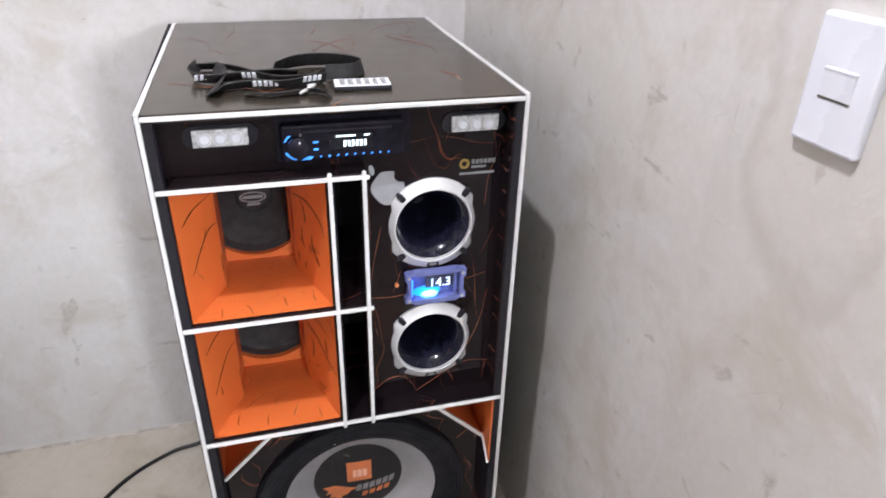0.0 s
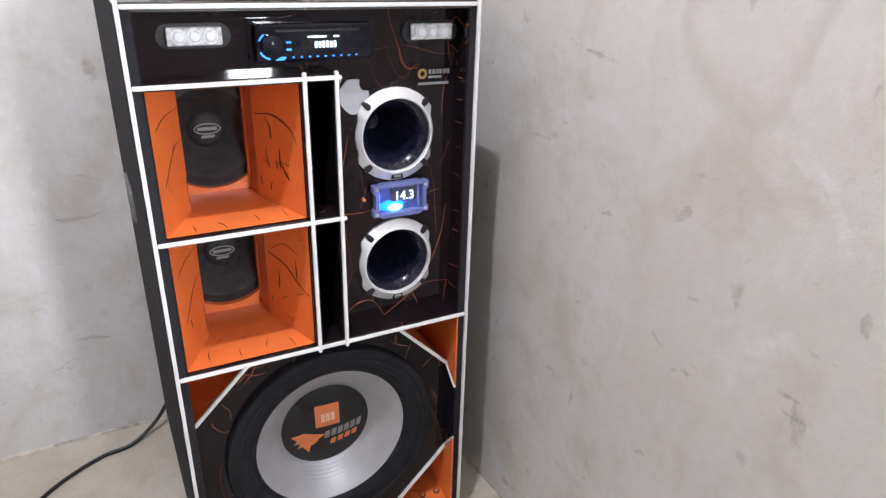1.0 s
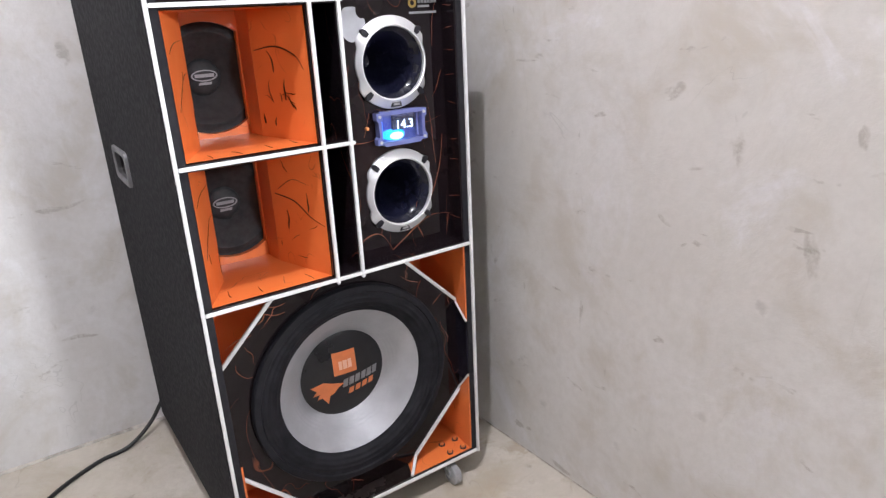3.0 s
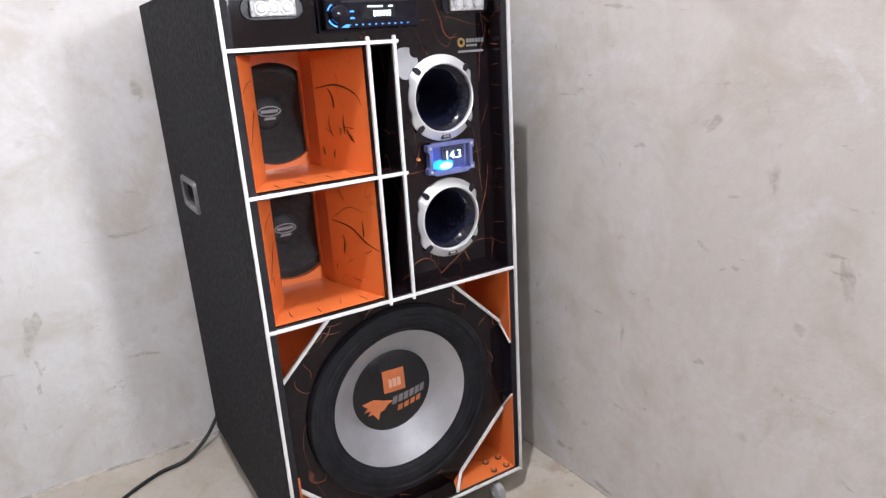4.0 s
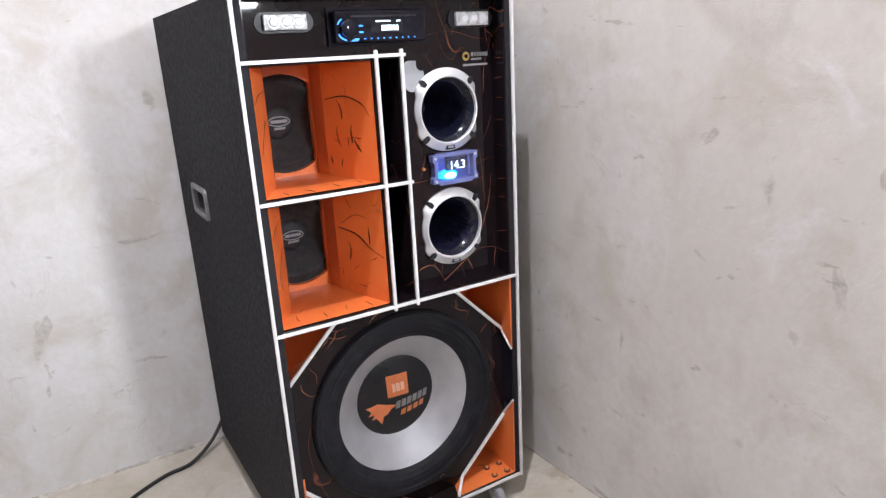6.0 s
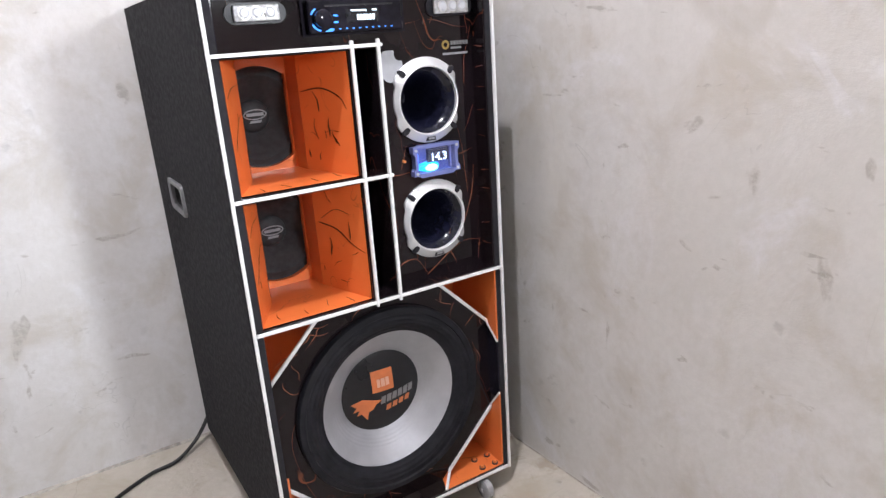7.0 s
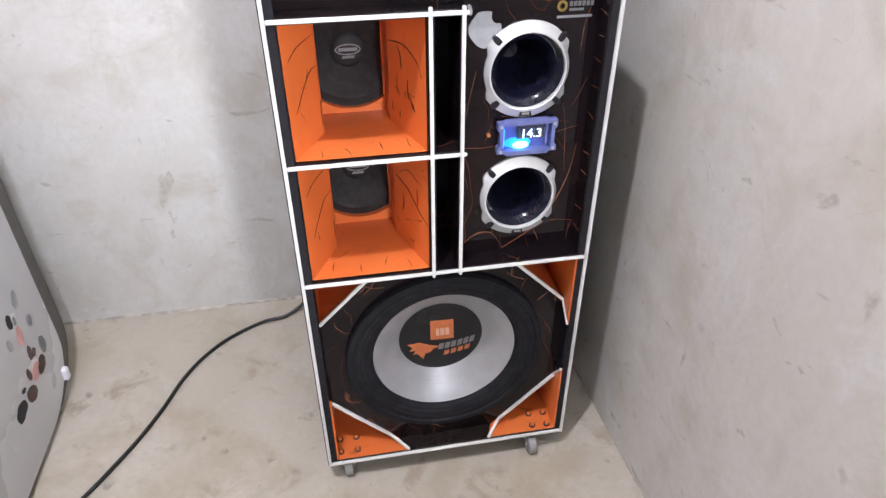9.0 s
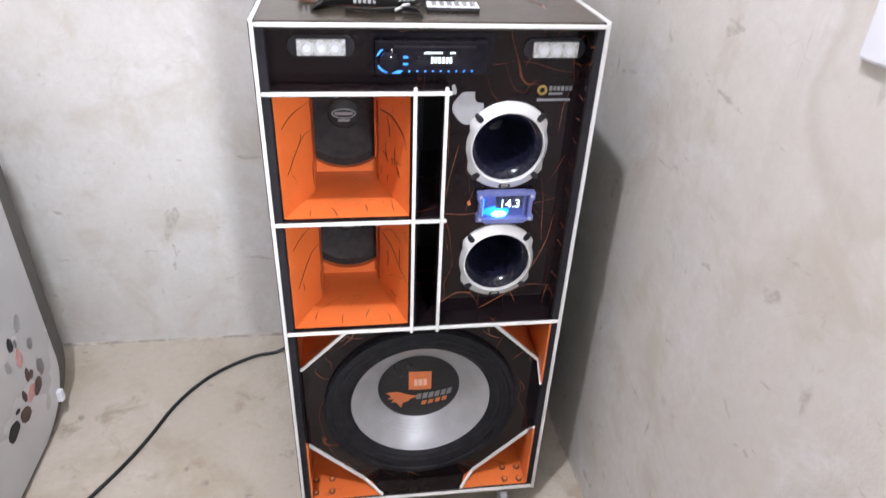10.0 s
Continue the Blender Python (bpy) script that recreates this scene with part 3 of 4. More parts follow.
def orange_horn(z0, z1):
    x0, x1 = 0.0145, 0.2265
    tx0 = 0.0635
    zb, zt = z0 + 0.0035, z1 - 0.002
    yf, yt, yb = 0.010, 0.107, 0.190
    yr = 0.140
    o = 0.004
    tx1, bx1 = 0.1815, 0.1785
    loops = [rect(x0, x1, z0 + 0.001, z1 - 0.001, yf), rect(tx0, tx1, zb, zt, yt, yr), rect(tx0, bx1, zb, zt, yb),
             rect(tx0 - o, bx1 + o, zb - o / 4, zt + o / 8, yb), rect(tx0 - o, tx1 + o, zb - o / 4, zt + o / 8, yt + o, yr + o), rect(x0 - 0.0004, x1 + 0.0004, z0 + 0.0004, z1 - 0.0004, yf + o)]
    body = part("midrange_horn", shell_quads(loops + loops[:1]), M_ORANGE, cab, "orange horn box with black cracks")
    cx, cz, r = 0.1190, (z0 + z1) / 2 - 0.0035, 0.094
    half = 0.0565
    a0 = math.acos(half / r)
    arc = [a0 + (math.pi - 2 * a0) * k / 18 for k in range(19)]
    hole = [(cx + r * math.cos(a), min(cz + r * math.sin(a), zt - 0.003 - 0.01 * abs(math.cos(a)))) for a in arc] + [(cx - r * math.cos(a), cz - r * math.sin(a)) for a in arc]
    rng = random.Random(int(z0 * 1000))
    style = ("crack", M_CRACK, body)
    H = zt - zb
    wr = Vector((tx1 - x1, yr - yf, 0))
    wl = Vector((tx0 - x0, yt - yf, 0))
    o_r, o_l = Vector((x1, yf, z0 + 0.001)), Vector((x0, yf, z0 + 0.001))
    n_r, n_l = Vector((-wr.y, wr.x, 0)).normalized(), Vector((wl.y, -wl.x, 0)).normalized()
    ur, ul, lr, ll = wr.normalized(), wl.normalized(), wr.length, wl.length
    top = z0 > 0.7
    arcs = [[(0.95 * lr, 0.70 * H), (0.55 * lr, 0.73 * H), (0.22 * lr, 0.66 * H), (0.10 * lr, 0.56 * H)]] if top else [[(0.92 * lr, 0.62 * H), (0.55 * lr, 0.58 * H), (0.28 * lr, 0.47 * H), (0.03 * lr, 0.41 * H)], [(0.85 * lr, 0.66 * H), (0.55 * lr, 0.76 * H), (0.25 * lr, 0.73 * H)]]
    for pts in arcs:
        stroke(style, pts, 0.0026 if pts is arcs[0] else 0.0012, o_r, ur, ZV, n_r)
    for k in range(8 if top else 3):
        a, b = rng.uniform(0.30, 0.92) * lr, rng.uniform(0.10, 0.55) * H
        stroke(style, wander(rng, a, b, rng.uniform(0.010, 0.040), math.pi / 2 + rng.uniform(-0.3, 0.3), 0.35, 4), rng.uniform(0.0012, 0.0042), o_r, ur, ZV, n_r)
    for k in range(4):
        a, b = rng.uniform(0.05, 0.7) * lr, rng.uniform(0.1, 0.9) * H
        stroke(style, wander(rng, a, b, 0.025, rng.uniform(-0.5, 0.5), 0.4, 4), 0.0011, o_r, ur, ZV, n_r)
    for b in (0.80,):
        stroke(style, [(0.16 * ll, (b - 0.06) * H), (0.45 * ll, b * H), (0.96 * ll, (b + 0.02) * H)], 0.0014, o_l, ul, ZV, n_l)
    stroke(style, [(0.22 * ll, 0.34 * H), (0.5 * ll, 0.48 * H), (0.75 * ll, 0.57 * H), (0.97 * ll, 0.58 * H)], 0.0017, o_l, ul, ZV, n_l)
    stroke(style, [(0.98 * ll, 0.30 * H), (0.97 * ll, 0.20 * H), (0.98 * ll, 0.08 * H)], 0.0014, o_l, ul, ZV, n_l)
    for k in range(1):
        stroke(style, wander(rng, rng.uniform(0.1, 0.8) * ll, rng.uniform(0.05, 0.6) * H, 0.018, math.pi / 2 + rng.uniform(-0.5, 0.5), 0.4, 4), 0.0013, o_l, ul, ZV, n_l)
    for k in range(4):
        a, b = 0.055 + 0.145 * k / 3 + rng.uniform(-0.006, 0.006), rng.uniform(0.014, 0.034)
        slope = (zb - z0 - 0.001) / (yt - yf)
        stroke(style, clipped(wander(rng, a, b, rng.uniform(0.022, 0.036), math.pi / 2 + rng.uniform(-0.12, 0.12), 0.25, 4), lambda p, q: q < 0.064 and 0.03 < p < 0.21) or [(a, b), (a + 0.002, b + 0.004), (a, b + 0.009)],
               rng.uniform(0.0009, 0.0016), Vector((0, 0, z0 + 0.001 - slope * yf)), XV, Vector((0, 1, slope)), ZV, 0.0008)
    part("driver_board", plate([(tx0 - 0.003, zb), (tx1 + 0.003, zb), (tx1 + 0.003, zt), (tx0 - 0.003, zt)], [hole], yb, yb + 0.012), M_ORANGE, body, "orange driver board")
    cone = part("midrange_driver", lathe(cx, cz, [(0.0975, yb + 0.0125), (0.088, yb + 0.013), (0.084, yb + 0.010), (0.078, yb + 0.009), (0.072, yb + 0.013), (0.068, yb + 0.017), (0.030, yb + 0.047)]), M_PAPER, body, "black midrange driver", True)
    part("dust_cap", lathe(cx, cz, [(0.032, yb + 0.047)] + [(0.032 * math.cos(a), yb + 0.047 - 0.014 * math.sin(a)) for a in (radians(10 * k) for k in range(1, 9))] + [(0.0, yb + 0.033)]), M_PAPER, body, smooth=True)
    ell = [(cx + 0.023 * math.cos(t), cz + 0.004 + 0.010 * math.sin(t)) for t in (2 * math.pi * i / 28 for i in range(28))]
    ell2 = [(cx + 0.0205 * math.cos(t), cz + 0.004 + 0.0078 * math.sin(t)) for t in (2 * math.pi * i / 28 for i in range(28))]
    part("badge", plate(ell, [ell2], yb + 0.0305, yb + 0.0316), M_GREYPRINT, body, "grey printed oval badge")
    part("badge", box(cx - 0.017, cx + 0.017, yb + 0.0305, yb + 0.0316, cz + 0.001, cz + 0.007, 0.0004), M_GREYPRINT, body, "grey printed badge bar")
    part("badge", prism([(cx - 0.012, cz - 0.012), (cx + 0.010, cz - 0.012), (cx + 0.012, cz - 0.0075), (cx - 0.010, cz - 0.0075)], yb + 0.0308, yb + 0.0318), M_GREYPRINT, body, "grey printed badge bar")


orange_horn(0.795, 1.011)
orange_horn(0.559, 0.783)
# dark ends of the two slot ports
for z0, z1 in ((0.559, 0.783), (0.795, 1.011)):
    part("port_lining", box(0.2387, 0.2405, 0.006, 0.30, z0, z1), M_GLOSS, cab, "glossy black port lining")
    part("port_back", box(0.2387, 0.2773, 0.290, 0.298, z0, z1), M_BLACK, cab)

# ---- subwoofer bay
SX, SZ = 0.2610, 0.3135
SUBFACE = 0.042
CORNERS = {
    "tl": [(0.133, 0.5475), (0.0125, 0.428)],
    "tr": [(0.381, 0.5475), (0.512, 0.417)],
    "bl": [(0.0125, 0.2125), (0.152, 0.0675)],
    "br": [(0.368, 0.0675), (0.512, 0.210)],
}
_outer = CORNERS["tl"][::-1] + CORNERS["tr"] + CORNERS["br"][::-1] + CORNERS["bl"][::-1]
lower = part("lower_baffle", plate(_outer, [circle(SX, SZ, 0.188, 72)], SUBFACE, SUBFACE + 0.015), M_FOIL, cab, "glossy dark baffle with rusty veins")

STYLE = ("vein", M_VEIN, lower)
for k in range(70):
    a = _rng.uniform(0, 2 * math.pi)
    x, z = SX + _rng.uniform(0.212, 0.30) * math.cos(a), SZ + _rng.uniform(0.212, 0.27) * math.sin(a)
    pts = clipped(wander(_rng, x, z, _rng.uniform(0.02, 0.07), a + math.pi / 2 + _rng.uniform(-0.9, 0.9), 0.6), lambda p, q: (p - SX) ** 2 + (q - SZ) ** 2 > 0.209 ** 2 and 0.02 < p < 0.504 and 0.074 < q < 0.54
                  and p + q > 0.28 and q - p < 0.44 and p + q < 0.93 and not (q < 0.26 and p - q > 0.24))
    if pts:
        stroke(STYLE, pts, _rng.uniform(0.0009, 0.0018), OV + YV * SUBFACE, XV, ZV, -YV)

END = {"tl": (0.0125, 0.5475), "tr": (0.512, 0.5475), "bl": (0.0125, 0.0675), "br": (0.512, 0.0675)}


def bar(p, q, w, up):
    """A square strip from p to q, one side of it along up."""
    p, q = Vector(p), Vector(q)
    d = (q - p).normalized()
    a = d.cross(Vector(up)).normalized() * w / 2
    b = a.cross(d).normalized() * w / 2
    bm = bmesh.new()
    rows = [[bm.verts.new(e + a * i + b * k) for i, k in ((-1, -1), (1, -1), (1, 1), (-1, 1))] for e in (p, q)]
    for k in range(4):
        bm.faces.new((rows[0][k], rows[0][(k + 1) % 4], rows[1][(k + 1) % 4], rows[1][k]))
    bm.faces.new(rows[0])
    bm.faces.new(rows[1])
    bmesh.ops.recalc_face_normals(bm, faces=bm.faces)
    bmesh.ops.bevel(bm, geom=bm.edges[:], offset=w * 0.18, segments=2, affect="EDGES")
    return bm


# each vent: where its floor or ceiling edge and its side edge meet the front
AHEAD = {"tl": (None, 0.464), "tr": (None, 0.383), "bl": (0.1735, 0.255), "br": (0.354, 0.257)}
for key, line in CORNERS.items():
    poly = line + [END[key]]
    c = sum((Vector(p) for p in poly), Vector((0, 0))) / len(poly)
    grown = [Vector(p) + (c - Vector(p)).normalized() * 0.0022 for p in poly]
    y0, y1 = SUBFACE - 0.001, 0.175
    lo = [[(p[0], y, p[1]) for p in grown] for y in (y0, y1)]
    out = [[(p[0], y, p[1]) for p in poly] for y in (y1 + 0.004, y0)]
    bm = shell_quads([lo[0], lo[1]])
    bm.faces.new([bm.verts.new(p) for p in lo[1]])
    bm2 = shell_quads([out[0], out[1]])
    bm2.faces.new([bm2.verts.new(p) for p in out[0]])
    join(bm, bm2)
    vent = part("corner_vent", bm, M_ORANGE, cab, "orange corner vent")
    side_pt, panel_pt = (line[0], line[1]) if key == "bl" else (line[1], line[0])
    ahead_x, ahead_z = AHEAD[key]
    sx = END[key][0]
    inner = sx + 0.0036 if sx < 0.2 else sx - 0.0036
    ez = END[key][1] + (0.0005 if ahead_x else -0.0005)
    if key != "tl":
        part("side_lining", prism([(0.0045, ez), (SUBFACE, ez), (SUBFACE, side_pt[1]), (0.0045, ahead_z)], min(sx, inner), max(sx, inner), "x"), M_ORANGE, vent, "orange side lining")
    lift = 0.004 if sx < 0.2 else -0.004
    if sx > 0.2:
        part("vent_strip", bar((sx + lift, 0.002, ahead_z), (sx + lift, SUBFACE - 0.003, side_pt[1]), 0.0042, (1, 0, 0)), M_WHITE, vent, "white plastic edge strip")
    a, b = Vector(side_pt), Vector(panel_pt)
    if ahead_x:
        part("floor_lining", prism([(ahead_x, 0.0045), (inner, 0.0045), (inner, SUBFACE), (panel_pt[0], SUBFACE)], 0.0672, 0.0688, "z"), M_ORANGE, vent, "orange floor lining")
        b = a.lerp(b, 0.87)
        part("vent_strip", bar((ahead_x, 0.003, 0.0690), (b[0], SUBFACE - 0.003, b[1]), 0.0062, (0, 0, 1)), M_WHITE, vent, "white plastic edge strip")
    else:
        b = a.lerp(b, 0.985)
    part("vent_strip", bar((a[0], SUBFACE - 0.003, a[1]), (b[0], SUBFACE - 0.003, b[1]), 0.0068, (0, 1, 0)), M_WHITE, vent, "white plastic edge strip")

# castor bolts on the floors of the two lower vents
for bx, by in ((0.0215, 0.058), (0.0585, 0.058), (0.022, 0.023), (0.059, 0.023), (0.463, 0.052), (0.498, 0.0505), (0.462, 0.018), (0.496, 0.016)):
    b = cylinder((bx, by, 0.0685), (bx, by, 0.0718), 0.0074, 16)
    bolt = part("bolt", b, M_BROWN, cab, "round-headed bolt")
    part("bolt_head", cylinder((bx, by, 0.0718), (bx, by, 0.0760), 0.0046, 12, r2=0.0036), M_COPPER, bolt, "copper-coloured bolt head")

sub = part("subwoofer", lathe(SX, SZ, [(0.187, SUBFACE + 0.012), (0.187, SUBFACE - 0.0005), (0.206, SUBFACE - 0.0005), (0.2065, SUBFACE - 0.010), (0.204, SUBFACE - 0.0145), (0.193, SUBFACE - 0.0155), (0.190, SUBFACE - 0.011)], 96), M_RUBBER, cab, "large black subwoofer with silver cone", True)
roll = [(0.1915, SUBFACE - 0.012)]
for k in range(0, 25):
    u = k / 24
    roll.append((0.190 - 0.040 * u, SUBFACE - 0.012 + 0.015 * u - 0.0065 * math.sin(u * math.pi) - 0.0006 * math.cos(u * 25.0)))
part("surround", lathe(SX, SZ, roll, 96), M_RUBBER, sub, "black rubber surround", True)
cone = [(0.1505, SUBFACE + 0.0015)]
for k in range(1, 41):
    u = k / 40
    ridge = 0.00022 * math.sin(u * 60.0) * (1.0 if u > 0.45 else 0.2)
    cone.append((0.150 - 0.060 * u, SUBFACE + 0.003 + 0.047 * u ** 1.1 + ridge))
part("cone", lathe(SX, SZ, cone, 96), M_SILVER, sub, "silver ridged cone", True)
CAPY = SUBFACE + 0.049


def cap_y(x, z):
    """Front of the domed dust cap."""
    q = min(1.0, ((x - SX) ** 2 + (z - SZ) ** 2) / 0.0905 ** 2)
    return CAPY - 0.011 * (1 - q)


part("dust_cap", lathe(SX, SZ, [(0.0925, CAPY + 0.004), (0.0915, CAPY + 0.0005)] + [(0.0905 * (1 - k / 14), CAPY - 0.011 * (1 - (1 - k / 14) ** 2)) for k in range(15)], 72), M_CAP, sub, "black domed dust cap", True)


def on_cap(name, pts, material, label, lift=0.0006):
    """A printed shape that follows the dome of the dust cap."""
    bm = bmesh.new()
    vs = [bm.verts.new((x, 0, z)) for x, z in pts]
    es = [bm.edges.new((vs[i], vs[(i + 1) % len(vs)])) for i in range(len(vs))]
    bmesh.ops.triangle_fill(bm, edges=es, use_beauty=True)
    bmesh.ops.subdivide_edges(bm, edges=bm.edges[:], cuts=3, use_grid_fill=True)
    got = bmesh.ops.extrude_face_region(bm, geom=bm.faces[:])
    top = {g for g in got["geom"] if isinstance(g, bmesh.types.BMVert)}
    for v in bm.verts:
        v.co.y = cap_y(v.co.x, v.co.z) - (lift if v in top else -0.0006)
    return part(name, bm, material, sub, label)


on_cap("logo_square", [(SX - 0.024, SZ + 0.004), (SX + 0.026, SZ + 0.002), (SX + 0.026, SZ + 0.051), (SX - 0.024, SZ + 0.053)], M_LOGO, "orange square badge")
for x0, x1 in ((-0.012, -0.005), (-0.003, 0.006), (0.008, 0.016)):
    on_cap("logo_mark", [(SX + x0, SZ + 0.014), (SX + x1, SZ + 0.014), (SX + x1, SZ + 0.032), (SX + x0, SZ + 0.033)], M_LOGO_LIGHT, "pale printed bar", 0.0011)
_sw = [(-0.078, 0.012), (-0.052, 0.018), (-0.030, 0.010), (-0.008, 0.004), (-0.022, -0.002), (-0.030, -0.012), (-0.040, -0.016), (-0.044, -0.034), (-0.056, -0.016), (-0.066, -0.018), (-0.060, -0.006), (-0.074, -0.008), (-0.066, 0.002)]
on_cap("logo_swoosh", [(SX + 0.004 + x, SZ - 0.021 + z) for x, z in _sw], M_LOGO, "orange whirl print")
for i in range(6):
    x = SX - 0.008 + i * 0.0138
    z = SZ - 0.027 + i * 0.0012
    on_cap("logo_bar", [(x, z), (x + 0.0105, z + 0.001), (x + 0.0135, z + 0.018), (x + 0.003, z + 0.017)], M_GREYPRINT, "grey slanted print bar", 0.0009)
for i in range(4):
    x = SX + 0.004 + i * 0.0155
    z = SZ - 0.046 + i * 0.002
    on_cap("logo_bar", [(x, z), (x + 0.011, z + 0.001), (x + 0.0135, z + 0.014), (x + 0.0025, z + 0.013)], M_LOGO, "orange slanted print bar", 0.0009)

# ---- car radio
RX0, RX1, RZ0, RZ1, RY = 0.1715, 0.3475, 1.040, 1.094, 0.020
radio = part("car_radio", box(RX0, RX1, RY, FACE - 0.0005, RZ0, RZ1, 0.004), M_GLOSS, cab, "black car radio with blue-lit buttons")
part("mounting_frame", plate([(RX0 - 0.006, RZ0 - 0.004), (RX1 + 0.012, RZ0 - 0.004), (RX1 + 0.012, RZ1 + 0.006), (RX0 - 0.006, RZ1 + 0.006)],
                             [[(RX0 + 0.001, RZ0 + 0.001), (RX1 - 0.001, RZ0 + 0.001), (RX1 - 0.001, RZ1 - 0.001), (RX0 + 0.001, RZ1 - 0.001)]], FACE - 0.006, FACE - 0.0006), M_GLOSS, radio)
part("disc_slot", box(RX0 + 0.030, RX1 - 0.020, RY - 0.0006, RY + 0.001, RZ1 - 0.012, RZ1 - 0.009), M_BLACK, radio)
part("knob", lathe(RX0 + 0.022, 1.0635, [(0.0155, RY + 0.001), (0.0150, RY - 0.011), (0.0125, RY - 0.013), (0.0, RY - 0.0128)], 40), M_GLOSS, radio, "black rotary knob", True)
part("display", box(RX0 + 0.066, RX0 + 0.128, RY - 0.0008, RY + 0.001, 1.0555, 1.0775, 0.0004), M_WINDOW, radio)
part("display_glow", box(RX0 + 0.076, RX0 + 0.104, RY - 0.0014, RY - 0.0002, 1.0735, 1.0758), M_DIGIT, radio)
part("display_glow", box(RX0 + 0.116, RX0 + 0.124, RY - 0.0014, RY - 0.0002, 1.0735, 1.0758), M_DIGIT, radio)
for i in range(6):
    part("display_bar", box(RX0 + 0.0865 + i * 0.0058, RX0 + 0.0900 + i * 0.0058, RY - 0.0014, RY - 0.0002, 1.0590, 1.0680), M_DIGIT, radio)
for a0, a1 in ((118, 160), (205, 262)):
    pts = [(RX0 + 0.022 + r * math.cos(radians(a)), 1.0635 + r * math.sin(radians(a))) for r, aa in ((0.0175, range(a0, a1, 6)), (0.0198, range(a1, a0, -6))) for a in aa]
    part("knob_glow", prism(pts, RY - 0.0012, RY + 0.0005), M_CYAN, radio)
part("knob_glow", prism([(RX0 + 0.026, 1.0430), (RX0 + 0.039, 1.0430), (RX0 + 0.043, 1.0470), (RX0 + 0.036, 1.0480)], RY - 0.0012, RY + 0.0005), M_CYAN, radio)
for z in (1.0560, 1.0665):
    part("radio_button", box(RX0 + 0.0435, RX0 + 0.0510, RY - 0.0016, RY + 0.001, z, z + 0.0028, 0.0006), M_CYAN, radio)
for i in range(9):
    part("radio_button", box(RX0 + 0.052 + i * 0.0122, RX0 + 0.0548 + i * 0.0122, RY - 0.0016, RY + 0.001, 1.0456, 1.0474), M_CYAN, radio)

# ---- strobe lights
for cx, cz in ((0.0915, 1.078), (0.459, 1.0755)):
    pts = [(cx + s * (0.034 + 0.0165 * math.cos(a)), cz + s * 0.0165 * math.sin(a)) for s in (1, -1) for a in (radians(-90 + 15 * k) for k in range(13))]
    lamp = part("strobe_light", prism(pts, FACE - 0.004, FACE - 0.0005), M_BLACK, cab, "clear strobe light with three LEDs")
    part("reflector", box(cx - 0.037, cx + 0.037, FACE - 0.012, FACE - 0.0042, cz - 0.0125, cz + 0.0125, 0.002), M_TRAY, lamp, "pale reflector tray")
    for dx in (-0.021, 0.0, 0.021):
        part("led", lathe(cx + dx, cz, [(0.0085, FACE - 0.0118), (0.0085, FACE - 0.0150), (0.0060, FACE - 0.0175), (0.0, FACE - 0.0180)], 20), M_SWITCH, lamp, smooth=True)
        part("led_rim", lathe(cx + dx, cz, [(0.0100, FACE - 0.0118), (0.0100, FACE - 0.0150), (0.0088, FACE - 0.0150), (0.0088, FACE - 0.0118)], 20), M_ALU, lamp)

# ---- volt meter
VX0, VX1, VZ0, VZ1 = 0.3485, 0.4525, 0.7665, 0.8285
M_PANEL = plain("meter_panel", (0.045, 0.065, 0.24), 0.35, var=0.15, scale=40)
M_RIM = plain("lavender_clear_rim", (0.13, 0.15, 0.34), 0.22, var=0.12, scale=50)
meter = part("volt_meter", box(VX0 + 0.006, VX1 - 0.006, FACE - 0.006, FACE - 0.0005, VZ0 + 0.004, VZ1 - 0.004, 0.001), M_PANEL, cab, "blue-lit volt meter in a clear case")
CASE = [(VX0, VZ0 + 0.004), (VX0 + 0.012, VZ0 + 0.004), (VX0 + 0.016, VZ0), (VX1 - 0.016, VZ0), (VX1 - 0.012, VZ0 + 0.004), (VX1, VZ0 + 0.004), (VX1, VZ0 + 0.014), (VX1 - 0.004, VZ0 + 0.018),
        (VX1 - 0.004, VZ1 - 0.018), (VX1, VZ1 - 0.014), (VX1, VZ1 - 0.002), (VX1 - 0.012, VZ1 - 0.002), (VX1 - 0.016, VZ1), (VX0 + 0.016, VZ1), (VX0 + 0.012, VZ1 - 0.002), (VX0, VZ1 - 0.002),
        (VX0, VZ1 - 0.014), (VX0 + 0.004, VZ1 - 0.018), (VX0 + 0.004, VZ0 + 0.018), (VX0, VZ0 + 0.014)]
part("case", plate(CASE, [[(VX0 + 0.010, VZ0 + 0.0085), (VX1 - 0.010, VZ0 + 0.0085), (VX1 - 0.010, VZ1 - 0.0070), (VX0 + 0.010, VZ1 - 0.0070)]], FACE - 0.020, FACE - 0.0060), M_RIM, meter, "pale lavender clear rim")
part("cover", box(VX0 + 0.0095, VX1 - 0.0095, FACE - 0.0190, FACE - 0.0178, VZ0 + 0.008, VZ1 - 0.0065), M_CLEAR, meter, "clear plastic cover").visible_shadow = False
for x in (VX0 + 0.006, VX1 - 0.006):
    for z in (VZ0 + 0.009, VZ1 - 0.008):
        part("screw", cylinder((x, FACE - 0.0165, z), (x, FACE - 0.0225, z), 0.0028, 12), M_GREYMETAL, meter)
part("circuit_board", box(VX0 + 0.036, VX1 - 0.020, FACE - 0.0100, FACE - 0.0062, VZ0 + 0.026, VZ1 - 0.0095, 0.0006), plain("dark_display", (0.030, 0.030, 0.055), 0.25, var=0.1), meter, "dark number display")
part("circuit_board", box(VX1 - 0.0185, VX1 - 0.0150, FACE - 0.0130, FACE - 0.0062, VZ0 + 0.012, VZ1 - 0.010, 0.0006), M_RIM, meter)
